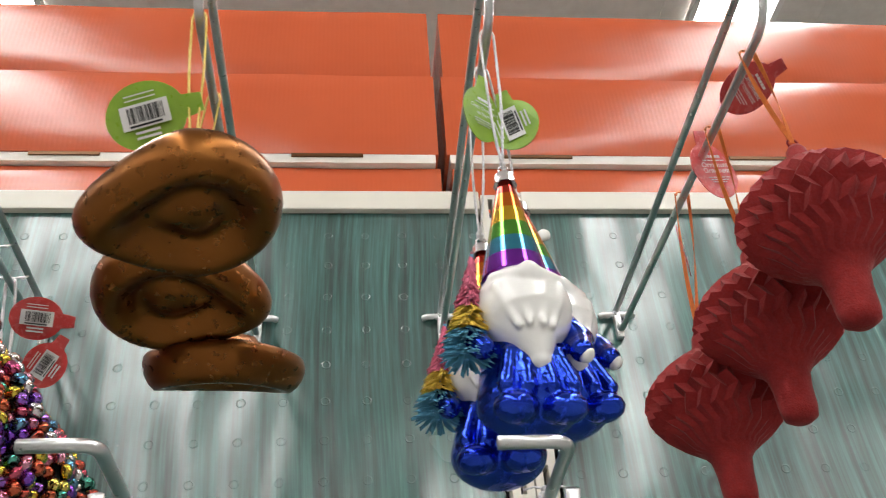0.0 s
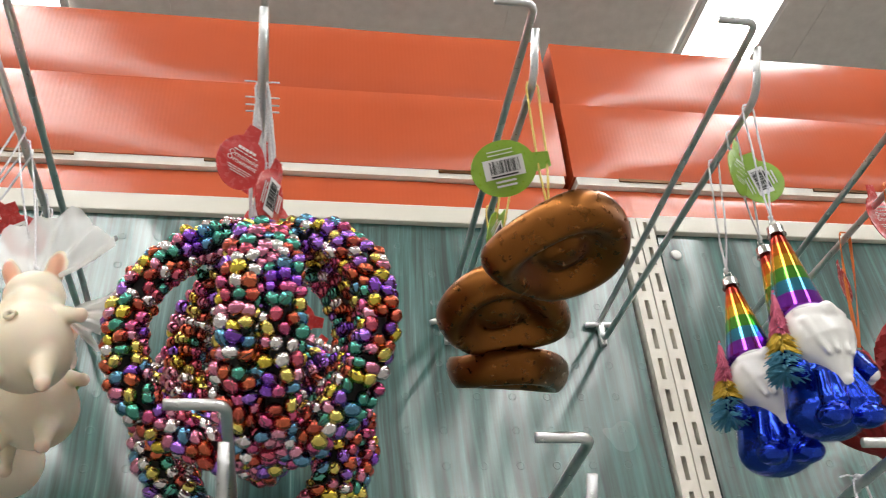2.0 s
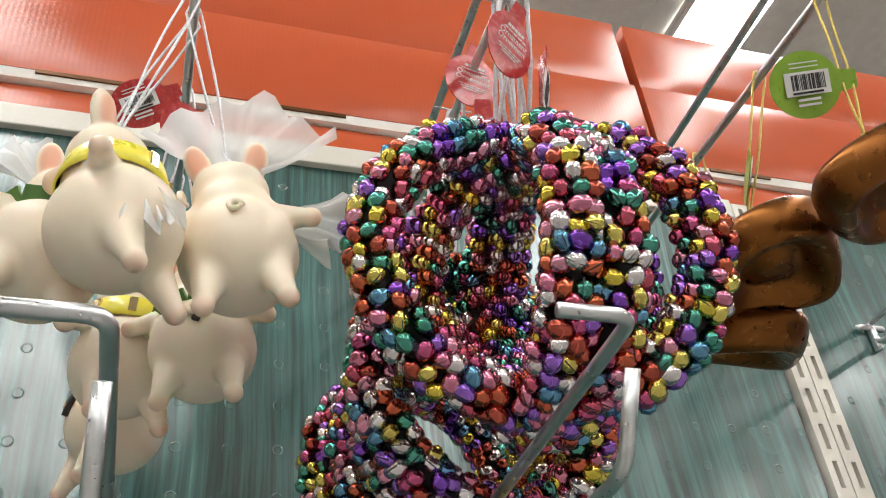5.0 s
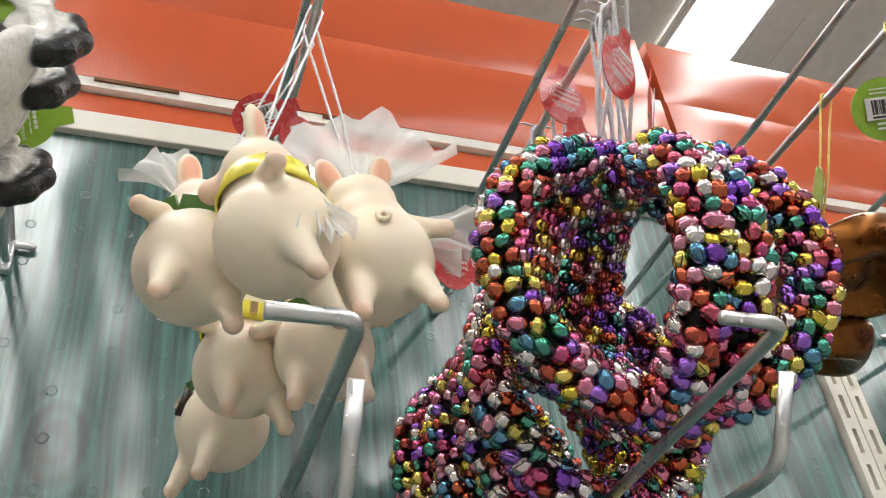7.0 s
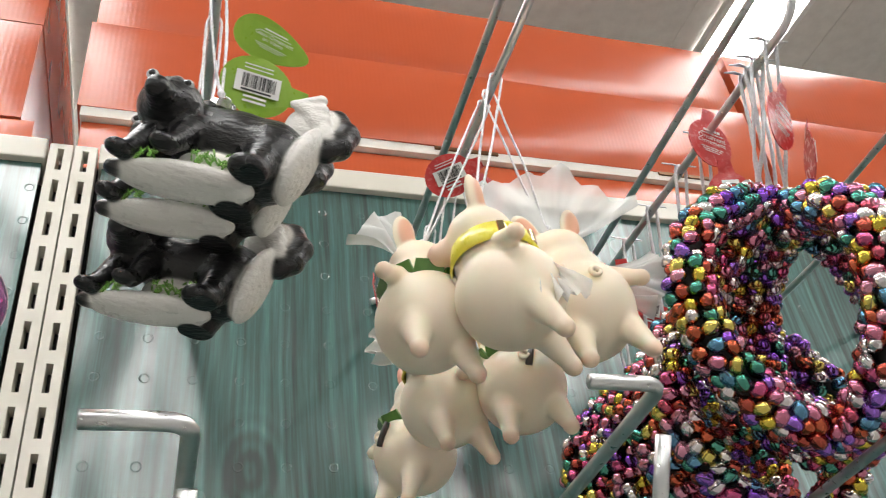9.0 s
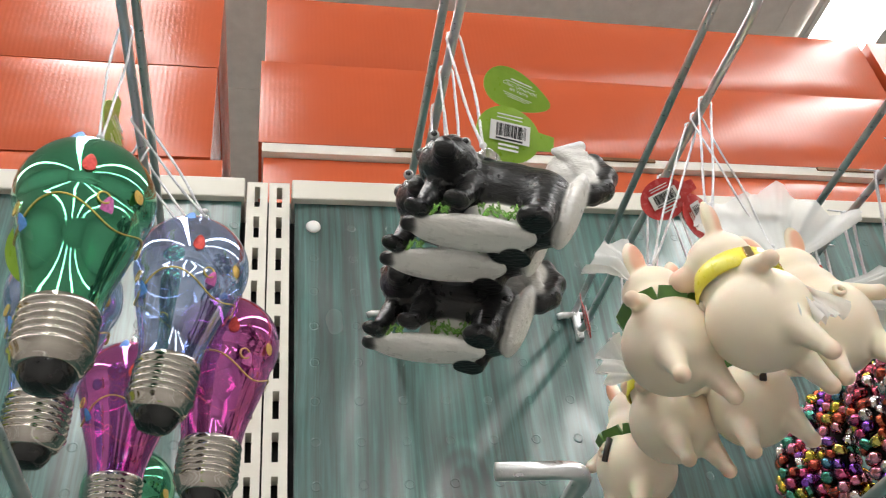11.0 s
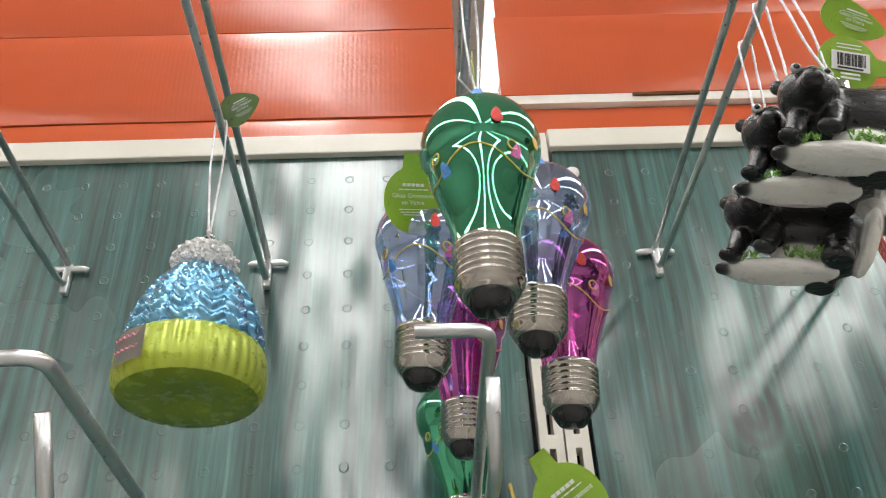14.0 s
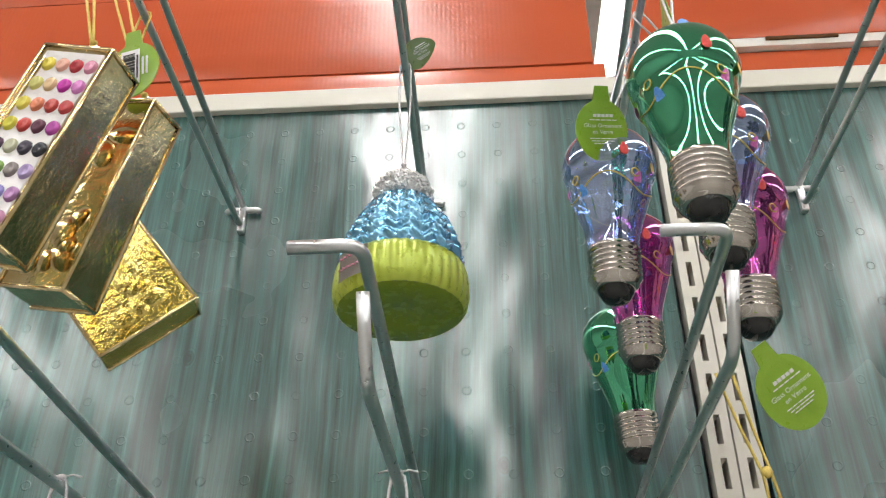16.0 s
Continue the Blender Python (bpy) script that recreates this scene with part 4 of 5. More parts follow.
# ---- pig figurines ----
def pig_figure():
    """One mesh: round body, head, ears, four limbs with pale hooves, curled tail. Crown of the head at z = 0, rump towards -y."""
    shapes = [("e", (0, -0.002, -0.059), (0.0268, 0.0278, 0.0272), (0, 0, 0), 0), ("e", (0, 0.002, -0.036), (0.0205, 0.0205, 0.0200), (0, 0, 0), 0), ("e", (0, 0.005, -0.018), (0.0185, 0.0180, 0.0165), (0, 0, 0), 0), ("c", (0, 0.020, -0.021), (0, 0.0275, -0.022), 0.0080, 0.0070, 0.35)]
    for q in (-1, 1):
        shapes += [("c", (q * 0.0175, -0.004, -0.040), (q * 0.0335, -0.012, -0.0480), 0.0068, 0.0040, 0), ("e", (q * 0.0345, -0.0125, -0.0486), (0.0034, 0.0036, 0.0036), (0, 0, 0), 0.3)]
        shapes += [("c", (q * 0.0130, -0.012, -0.074), (q * 0.0170, -0.0215, -0.0950), 0.0088, 0.0042, 0), ("e", (q * 0.0173, -0.0222, -0.0972), (0.0037, 0.0037, 0.0037), (0, 0, 0), 0.3)]
        shapes += [("e", (q * 0.0135, 0.003, 0.001), (0.0066, 0.0034, 0.0130), (8, q * 14, q * 18), 0), ("e", (q * 0.0138, 0.0005, 0.0), (0.0040, 0.0026, 0.0090), (8, q * 14, q * 18), 0.9)]
    bm = soft_solid(bmesh.new(), shapes, 0.00095, 0.0034)
    curl = [(0.0026 * math.cos(a), -0.0295 - 0.0010 * a / 3, -0.052 + 0.0026 * math.sin(a)) for a in (0.5 * k for k in range(13))]
    tube_into(bm, curl, [0.0018 - 0.00006 * k for k in range(13)], 8, 0)
    return bm


PIG_MESH = part("figure", pig_figure(), RESIN)
PIG_DATA = PIG_MESH.data
bpy.data.objects.remove(PIG_MESH)


def veil_into(bm, spread, tall, seed, rnd_wave=0.004):
    """A gathered sheet of net, fanning out from the origin to +z."""
    n, rows, grid = 26, 7, []
    for j in range(rows):
        f = j / (rows - 1)
        row = []
        for k in range(n):
            g = k / (n - 1) * 2 - 1
            a = g * spread
            w = noise.noise((g * 4 + seed, f * 1.5, seed)) * 2 * rnd_wave * f * 2 + 0.003 * f * math.sin(g * 17 + seed)
            l = tall * f * (1 + 0.22 * noise.noise((g * 2.5, seed * 3, 0)))
            row.append(bm.verts.new((math.sin(a) * l, w, math.cos(a) * l)))
        grid.append(row)
    for a, b in zip(grid, grid[1:]):
        for k in range(n - 1):
            bm.faces.new((a[k], a[k + 1], b[k + 1], b[k]))
    return bm


def pig_ornament(at, yaw, lean, hook_y, dress, veils=(), tags=()):
    words = {"belt": "with yellow belt", "leaf": "with green leaf collar", "plain": "with white net veil"}[dress]
    t = thing("pig_ornament", "cream resin pig figurine ornament " + words, "ornament", at, "pig ornaments")
    m = Euler((radians(lean[0]), radians(lean[1]), radians(yaw))).to_matrix().to_4x4()
    m = m @ Matrix.Diagonal((1.08, 1.08, 1.08, 1))
    figure = new("figure", PIG_DATA)
    figure.parent, figure.matrix_basis = t, m
    if dress == "belt":
        bm = bmesh.new()
        lathe_into(bm, [(0.0195, -0.0255), (0.0212, -0.0262), (0.0226, -0.0320), (0.0240, -0.0385), (0.0228, -0.0392)], 40, 0, m=Matrix.Translation((0, 0.001, 0)))
        bm.transform(m)
        belt = part("belt", bm, YELLOW, t, "glossy yellow belt")
        for a in (200, 250, 300, 340):
            bm = box((-0.0022, -0.0012, -0.0044), (0.0022, 0.0012, 0.0044), 0.0006)
            bm.transform(m @ Matrix.Translation((0.0228 * math.cos(radians(a)), 0.0228 * math.sin(radians(a)) + 0.001, -0.0325)) @ Matrix.Rotation(radians(a + 90), 4, "Z"))
            part("buckle", bm, GOLD, belt, "small gold buckle", smooth=False)
    if dress == "leaf":
        bm = bmesh.new()
        for k in range(9):
            a = 2 * math.pi * k / 9
            lm = Matrix.Rotation(a, 4, "Z") @ Matrix.Translation((0.0222, 0, -0.041)) @ Euler((0, radians(-62), 0)).to_matrix().to_4x4()
            pts = [(-0.006, 0.0072), (0.004, 0.0085), (0.009, 0.004), (0.013, 0.0), (0.009, -0.004), (0.004, -0.0085), (-0.006, -0.0072)]
            a1 = [bm.verts.new(lm @ Vector((-x, y, 0.0008))) for x, y in pts]
            b1 = [bm.verts.new(lm @ Vector((-x, y, -0.0008))) for x, y in pts]
            bm.faces.new(a1), bm.faces.new(b1[::-1])
            for i in range(7):
                bm.faces.new((a1[i], b1[i], b1[(i + 1) % 7], a1[(i + 1) % 7]))
        bmesh.ops.recalc_face_normals(bm, faces=bm.faces[:])
        bm.transform(m)
        collar = part("leaf_collar", bm, LEAF, t, "green leaf collar", smooth=False)
        bm = tube_into(bmesh.new(), [(0.006, -0.0275, -0.044), (0.0035, -0.030, -0.052), (0.001, -0.031, -0.059)], 0.0021, 8)
        bm.transform(m)
        part("stalk", bm, TWIG, collar, "dark brown stalk")
    for c, turn, spread, tall, seed in veils:
        bm = veil_into(bmesh.new(), radians(spread), tall, seed)
        bm.transform(m @ Matrix.Translation(c) @ Euler([radians(a) for a in turn]).to_matrix().to_4x4())
        part("net_veil", bm, TULLE, t, "sheer white net veil")
    top = m @ Vector((0, 0.004, 0.0))
    cord(t, (top, (UPPER["pig"] - at[0], hook_y - at[1], Z_WIRE - at[2])), SILVER_CORD, 0.0007)
    for c, turn, s, barcode in tags:
        tag = hang_tag(t, Vector(c) - Vector(at), turn, s, TAG_RED, barcode)
    return t


pig_ornament((0.2450, -0.3040, 1.8460), 62, (-4, 4), -0.305, "belt", (((-0.012, -0.020, -0.046), (180, 10, 100), 24, 0.034, 3.1),), (((0.2468, -0.2573, 1.9159), (-30, 22, -10), 0.0170, True),))
pig_ornament((0.2960, -0.2850, 1.8540), -8, (0, -8), -0.29, "plain", (((0.0, 0.0, -0.012), (-6, 14, 0), 62, 0.058, 1.7), ((0.014, 0.012, -0.03), (20, 115, 0), 30, 0.045, 5.2)), (((0.2730, -0.2500, 1.9070), (-20, 130, 25), 0.0170, True),))
pig_ornament((0.2230, -0.2620, 1.8530), 20, (-2, 10), -0.28, "leaf", (((-0.006, 0.004, -0.016), (-10, -42, 0), 42, 0.036, 8.3),))
pig_ornament((0.2560, -0.1720, 1.8540), 24, (2, 3), -0.205, "belt", (((-0.016, 0.0, -0.03), (0, -80, 0), 36, 0.036, 6.2),))
pig_ornament((0.2910, -0.2020, 1.8500), -14, (0, -4), -0.225, "leaf")
pig_ornament((0.2540, -0.1080, 1.8500), -70, (0, 4), -0.14, "leaf", (), (((0.2221, -0.1388, 1.8934), (0, 92, 70), 0.0155, True),))


# ---- skunks ----
def skunk_figure():
    """One mesh: a skunk on a pale snow mound; head towards -x, tail at +x. The cap sits at the origin."""
    shapes = [("e", (-0.0195, -0.012, -0.0135), (0.0155, 0.0155, 0.0145), (0, 0, 10), 0), ("c", (-0.0205, -0.019, -0.0175), (-0.0225, -0.0315, -0.0205), 0.0092, 0.0055, 0), ("c", (-0.016, -0.006, -0.018), (0.004, 0.0, -0.020), 0.0135, 0.0165, 0)]
    shapes += [("e", (0.012, 0.0, -0.0205), (0.0290, 0.0185, 0.0180), (0, 4, 0), 0), ("e", (0.0285, -0.001, -0.0265), (0.0190, 0.0190, 0.0215), (0, 0, 0), 0)]
    # white stripes: crown, back and rump
    shapes += [("e", (-0.0195, -0.014, -0.0012), (0.0036, 0.0090, 0.0028), (12, 0, 8), 1), ("e", (0.010, 0.003, -0.0075), (0.0275, 0.0100, 0.0075), (0, 5, 0), 1), ("e", (0.0440, -0.004, -0.0285), (0.0060, 0.0165, 0.0225), (0, 16, 0), 1)]
    for q in (-1, 1):
        shapes.append(("e", (-0.019 + q * 0.0138, -0.006, -0.0030), (0.0046, 0.0032, 0.0048), (0, 0, 0), 0))
    # legs and paws
    for a, b, r in (((-0.023, -0.008, -0.024), (-0.0300, -0.0165, -0.0475), 0.0070), ((-0.007, -0.011, -0.024), (-0.0115, -0.0205, -0.0435), 0.0072), ((0.029, -0.009, -0.031), (0.0265, -0.0190, -0.0490), 0.0108), ((0.024, 0.010, -0.034), (0.0200, 0.0080, -0.0555), 0.0090)):
        paw = Vector(b) + Vector((-0.0030, -0.0030, -0.0015))
        shapes += [("c", a, b, r, r * 0.62, 0), ("e", paw, (r * 0.80, r * 0.72, r * 0.50), (0, 0, 25), 0)]
    shapes.append(("e", (-0.0350, -0.008, -0.0510), (0.0048, 0.0045, 0.0036), (0, 0, 0), 0))
    # tail: white plume of locks inside a dark rim
    shapes.append(("e", (0.0465, 0.001, 0.0005), (0.0155, 0.0100, 0.0145), (0, 20, 0), 1))
    for k in range(5):
        f = k / 4
        shapes.append(("c", (0.034 + 0.008 * f, -0.0085, 0.008 - 0.004 * f), (0.0475 + 0.007 * f, -0.0105 + 0.002 * f, 0.011 - 0.024 * f), 0.0016, 0.0031, 1))
    rim = [(0.036, 0.006, 0.009), (0.046, 0.005, 0.0155), (0.0565, 0.002, 0.0110), (0.0625, -0.001, -0.0005), (0.0600, -0.004, -0.0115), (0.0545, -0.006, -0.0175)]
    for k, (a, b) in enumerate(zip(rim, rim[1:])):
        shapes.append(("c", a, b, 0.0040 + 0.0008 * min(k, 3), 0.0048 + 0.0006 * min(k, 2), 0))
    # mound
    shapes += [("e", (-0.004, -0.0060, -0.0510), (0.0315, 0.0125, 0.0058), (0, 0, 0), 1), ("e", (0.007, -0.0085, -0.0430), (0.0165, 0.0065, 0.0080), (0, 4, 0), 1)]
    bm = soft_solid(bmesh.new(), shapes, 0.0009, 0.0024)
    for v in bm.verts:
        v.co.z = max(v.co.z, -0.0565 + 0.10 * (v.co.x + 0.004))
    rnd = random.Random(4)
    for k in range(60):
        g = (rnd.uniform(-0.003, 0.018), -0.0158 + rnd.uniform(-0.0012, 0.0005), -0.0430 + rnd.uniform(-0.0040, 0.0030)) if k < 44 else (rnd.uniform(-0.025, -0.017), -0.0165, -0.0470 + rnd.uniform(-0.002, 0.002))
        ball_into(bm, g, (0.0006, 0.0006, rnd.uniform(0.0014, 0.0028)), (rnd.uniform(-30, 30), rnd.uniform(-50, 50), 0), 6, 4, 1)
    for q in (-1, 1):
        c = Vector((-0.0205, -0.0245, -0.0075)) + Vector((q * 0.0080, q * 0.0014, 0))
        ball_into(bm, c, (0.0029, 0.0026, 0.0029), (0, 0, 0), 12, 8, 2)
        ball_into(bm, c + Vector((0, -0.0013, -0.0004)), (0.0019, 0.0018, 0.0019), (0, 0, 0), 10, 6, 3)
    return bm


SKUNK_MESH = part("figure", skunk_figure(), [FUR, GLITTER, EYE_WHITE, BLACK_GLASS])
SKUNK_DATA = SKUNK_MESH.data
bpy.data.objects.remove(SKUNK_MESH)


def skunk_ornament(at, yaw, lean, hook_y, tags=()):
    t = thing("skunk_ornament", "black and white glass skunk ornament on snowy base", "ornament", at, "skunk ornaments")
    m = Euler((radians(lean[0]), radians(lean[1]), radians(yaw))).to_matrix().to_4x4()
    figure = new("figure", SKUNK_DATA)
    figure.parent, figure.matrix_basis = t, m
    bm = cap_into(bmesh.new(), 0.0068, 0.001)
    bm.transform(m)
    part("cap", bm, SILVER, t, "crimped silver cap")
    cord(t, ((0, 0, 0.011), (UPPER["skunk"] - at[0], hook_y - at[1], Z_WIRE - at[2])), SILVER_CORD)
    for c, turn, s, barcode, leaf in tags:
        hang_tag(t, Vector(c) - Vector(at), turn, s, TAG_GREEN, barcode, leaf=leaf)
    return t


skunk_ornament((0.0922, -0.3539, 1.8495), -6, (0, 11), -0.345, (((0.1172, -0.3559, 1.9055), (-30, -14, 8), 0.0215, False, True), ((0.1102, -0.3469, 1.8805), (-22, -4, 8), 0.0195, True, False)))
skunk_ornament((0.0862, -0.3159, 1.8585), -8, (0, 10), -0.318)
skunk_ornament((0.0812, -0.2789, 1.8305), -12, (0, 12), -0.285, (((0.1202, -0.2719, 1.8715), (-30, 20, 10), 0.0195, False, False),))


# ---- light bulb ornaments ----
def bulb_ornament(top, tip, colour, hook_y, words, tag=None):
    t = thing("light_bulb_ornament", words, "ornament", top, "light bulb ornaments")
    axis = (Vector(top) - Vector(tip)).normalized()
    m = Vector((0, 0, 1)).rotation_difference(axis).to_matrix().to_4x4() @ Matrix.Diagonal((1, 1, 0.925, 1))
    prof = []
    for k in range(22):
        b = math.pi * (0.06 + 0.60 * k / 21)
        prof.append((0.0325 * math.sin(b), -0.0325 + 0.0325 * math.cos(b)))
    r0, z0 = prof[-1]
    for k in range(1, 15):
        f = k / 14
        prof.append((r0 + (0.0168 - r0) * (f * f * (3 - 2 * f)) ** 0.85, z0 + (-0.104 - z0) * f))
    bm = lathe_into(bmesh.new(), [(0.004, 0.0)] + prof, 48)
    bm.transform(m)
    body = part("glass_bulb", bm, GLASS[colour], t, "shiny coated glass")
    screw = [(0.0168, -0.103), (0.0176, -0.105), (0.0172, -0.107)]
    for k in range(5):
        z = -0.108 - k * 0.0042
        screw += [(0.0148, z), (0.0170, z - 0.0014), (0.0176, z - 0.0022), (0.0170, z - 0.0032)]
    screw += [(0.0158, -0.130), (0.0150, -0.1325), (0.0128, -0.1350), (0.0115, -0.1352)]
    bm = lathe_into(bmesh.new(), screw, 36)
    bm.transform(m)
    base = part("screw_base", bm, SCREW, t, "ridged nickel screw base")
    bm = lathe_into(bmesh.new(), [(0.0118, -0.1345), (0.0112, -0.1385), (0.0085, -0.1430), (0.004, -0.1446), (0.0, -0.1448)], 28)
    bm.transform(m)
    part("contact", bm, BLACK_GLASS, base, "black contact tip")
    bm = cap_into(bmesh.new(), 0.005, 0.001)
    bm.transform(m)
    part("cap", bm, SILVER, t, "small silver cap")
    # painted light string round the waist: gold line, coloured leaf-shaped lamps
    def radius_at(z):
        for (ra, za), (rb, zb) in zip(prof, prof[1:]):
            if zb <= z <= za:
                return ra + (rb - ra) * (za - z) / max(1e-9, za - zb)
        return prof[-1][0]
    pts = []
    for k in range(90):
        a = 2 * math.pi * k / 90
        z = -0.060 + 0.006 * math.sin(3 * a + 0.6)
        r = radius_at(z) + 0.0003
        pts.append((r * math.cos(a), r * math.sin(a), z))
    bm = tube_into(bmesh.new(), pts + pts[:1], 0.00045, 6)
    for k in range(4):
        a = radians(-60 + 90 * k)
        z = -0.053
        r = radius_at(z) + 0.0004
        c = Vector((r * math.cos(a), r * math.sin(a), z))
        side = Vector((-math.sin(a), math.cos(a), 0))
        tube_into(bm, [c + side * (0.003 * math.cos(q)) + Vector((0, 0, 0.0035 * math.sin(q))) for q in (0.5 * i for i in range(14))], 0.0005, 6)
    bm.transform(m)
    part("painted_string", bm, GOLD_CORD, body, "gold glitter line")
    for k, (a, z, n) in enumerate(((-78, -0.037, 0), (-55, -0.057, 5), (-30, -0.042, 2), (-95, -0.014, 4), (-140, -0.064, 4), (150, -0.045, 5), (60, -0.04, 3))):
        r = radius_at(z) + 0.0002
        bm = bmesh.new()
        ball_into(bm, (0, 0, 0), (0.0031, 0.0004, 0.0056), segs=14, rings=8)
        for v in bm.verts:
            v.co.x *= 1 - 0.35 * v.co.z / 0.0056
        slope = 25 if z < -0.05 else -20 if z > -0.025 else 0
        bm.transform(m @ Matrix.Rotation(radians(a + 90), 4, "Z") @ Matrix.Translation((0, -r, z)) @ Matrix.Rotation(radians(slope), 4, "X"))
        part("painted_lamp", bm, GLITTERS[n], body)
    cord(t, (m @ Vector((0, 0, 0.011)), (UPPER["bulb"] - top[0], hook_y - top[1], Z_WIRE - top[2])), SILVER_CORD)
    if tag:
        hang_tag(t, Vector(tag[0]) - Vector(top), tag[1], tag[2], TAG_GREEN, False)
    return t


GLITTERS = [mottled("glitter_" + n, c, tuple(min(1, v * 1.6 + 0.05) for v in c), 900, 0.4, 0.3, relief=0.6) for n, c in (("red", (0.5, 0.03, 0.02)), ("white", (0.6, 0.6, 0.6)), ("gold", (0.5, 0.32, 0.05)), ("teal", (0.03, 0.3, 0.3)), ("blue", (0.06, 0.22, 0.55)), ("pink", (0.55, 0.12, 0.38)))]
bulb_ornament((-0.1050, -0.3413, 1.8558), (-0.1075, -0.3463, 1.7218), "green", -0.333, "mirror green glass light bulb ornament with painted string", ((-0.1030, -0.3233, 1.8878), (0, 92, 82), 0.021))
bulb_ornament((-0.1340, -0.2323, 1.8758), (-0.1406, -0.2267, 1.7428), "blue", -0.235, "mirror blue glass light bulb ornament with painted string", ((-0.1430, -0.2673, 1.8518), (-30, 96, 15), 0.021))
bulb_ornament((-0.0595, -0.2553, 1.8798), (-0.0748, -0.2573, 1.7458), "blue", -0.262, "mirror blue glass light bulb ornament with painted string")
bulb_ornament((-0.0420, -0.2103, 1.8558), (-0.0514, -0.2103, 1.7238), "pink", -0.215, "mirror magenta glass light bulb ornament with painted string")
bulb_ornament((-0.1080, -0.1353, 1.8688), (-0.1116, -0.1333, 1.7348), "pink", -0.14, "mirror magenta glass light bulb ornament with painted string")
bulb_ornament((-0.1150, -0.0593, 1.8278), (-0.1077, -0.0553, 1.6948), "green", -0.07, "mirror green glass light bulb ornament near the board")


# ---- knitted hat ornament ----
def knit_ornament(at, hook_y):
    t = thing("knit_hat_ornament", "glass bobble hat ornament in blue with lime brim", "ornament", at, "")
    bm = bmesh.new()
    prof = [(0.014, -0.022)]
    for k in range(1, 27):
        f = k / 26
        prof.append((0.018 + 0.0232 * math.sin(f * math.pi / 2 * 1.02) ** 0.82, -0.024 - 0.058 * f))
    def stitch(r, z, a, j, k):
        n = 14
        ph = (a * n / (2 * math.pi)) % 1.0
        v = abs(ph - 0.5) * 2
        d = 0.5 + 0.5 * math.sin(2 * math.pi * (-z / 0.0095 + v * 0.85))
        groove = 1 - math.exp(-((1 - v) / 0.16) ** 2) - 0.4 * math.exp(-(v / 0.12) ** 2)
        return r * (1 + 0.13 * (d - 0.5) * max(0.2, groove) - 0.03 * (1 - groove)), z
    lathe_into(bm, prof, 168, 0, stitch)
    part("knit_crown", bm, KNIT_BLUE, t, "mirror blue cable-knit relief")
    band = [(0.0395, -0.080), (0.0425, -0.0815), (0.0445, -0.086), (0.0455, -0.094), (0.0455, -0.102), (0.0442, -0.109), (0.0418, -0.1125)]
    bm = lathe_into(bmesh.new(), band, 190, 0, lambda r, z, a, j, k: (r * (1 + 0.022 * (abs(math.sin(19 * a)) - 0.5)), z))
    part("ribbed_brim", bm, LIME, t, "ribbed lime brim")
    bm = lathe_into(bmesh.new(), [(0.0418, -0.1125), (0.039, -0.1142), (0.03, -0.1146), (0.012, -0.1142), (0.006, -0.1120), (0.0, -0.1115)], 64)
    part("underside", bm, LIME_DARK, t, "plain lime underside")
    # name patch on the brim, with two wavy lines
    bm = bmesh.new()
    cols = []
    for k in range(7):
        a = radians(-142 + k * 5.2)
        cols.append([bm.verts.new((0.0472 * math.cos(a), 0.0472 * math.sin(a), z)) for z in (-0.085, -0.106)])
    for p, q in zip(cols, cols[1:]):
        bm.faces.new((p[0], p[1], q[1], q[0]))
    bmesh.ops.solidify(bm, geom=bm.faces[:], thickness=0.0015)
    patch = part("patch", bm, PANEL_WHITE, t, "small white patch")
    bm = bmesh.new()
    for z in (-0.091, -0.099):
        pts = []
        for k in range(28):
            a = radians(-139 + k * 0.92)
            pts.append((0.0489 * math.cos(a), 0.0489 * math.sin(a), z + 0.0011 * math.sin(k * 1.25)))
        tube_into(bm, pts, 0.0004, 5)
    part("wavy_line", bm, mat("pink_print", (0.6, 0.2, 0.3), 0.5), patch, "pink wavy lines")
    # bobble of clear crumbs
    bm, rnd = bmesh.new(), random.Random(3)
    ball_into(bm, (0, 0, -0.0165), (0.0198, 0.0198, 0.0135), segs=24, rings=14)
    for k in range(520):
        u, a = rnd.uniform(-1, 1), rnd.uniform(0, 6.283)
        q = math.sqrt(1 - u * u)
        c = Vector((0.0208 * q * math.cos(a), 0.0208 * q * math.sin(a), -0.0165 + 0.0145 * u))
        s = rnd.uniform(0.001, 0.0023)
        made = bmesh.ops.create_icosphere(bm, subdivisions=1, radius=s, matrix=Matrix.Translation(c))["verts"]
        for v in made:
            v.co += Vector((rnd.uniform(-1, 1), rnd.uniform(-1, 1), rnd.uniform(-1, 1))) * s * 0.35
    part("bobble", bm, CRYSTAL, t, "white crystal glitter bobble", smooth=False)
    bm = cap_into(bmesh.new(), 0.0045, -0.003)
    part("cap", bm, SILVER, t, "small silver cap")
    cord(t, ((0, 0, 0.007), (UPPER["knit"] - at[0], hook_y - at[1], Z_WIRE - at[2])), SILVER_CORD)
    hang_tag(t, Vector((-0.270, -0.215, 1.985)) - Vector(at), (-20, 55, 55), 0.0215, TAG_DARK_GREEN, False, leaf=True)
    return t


knit_ornament((-0.2810, -0.2150, 1.8594), -0.22)


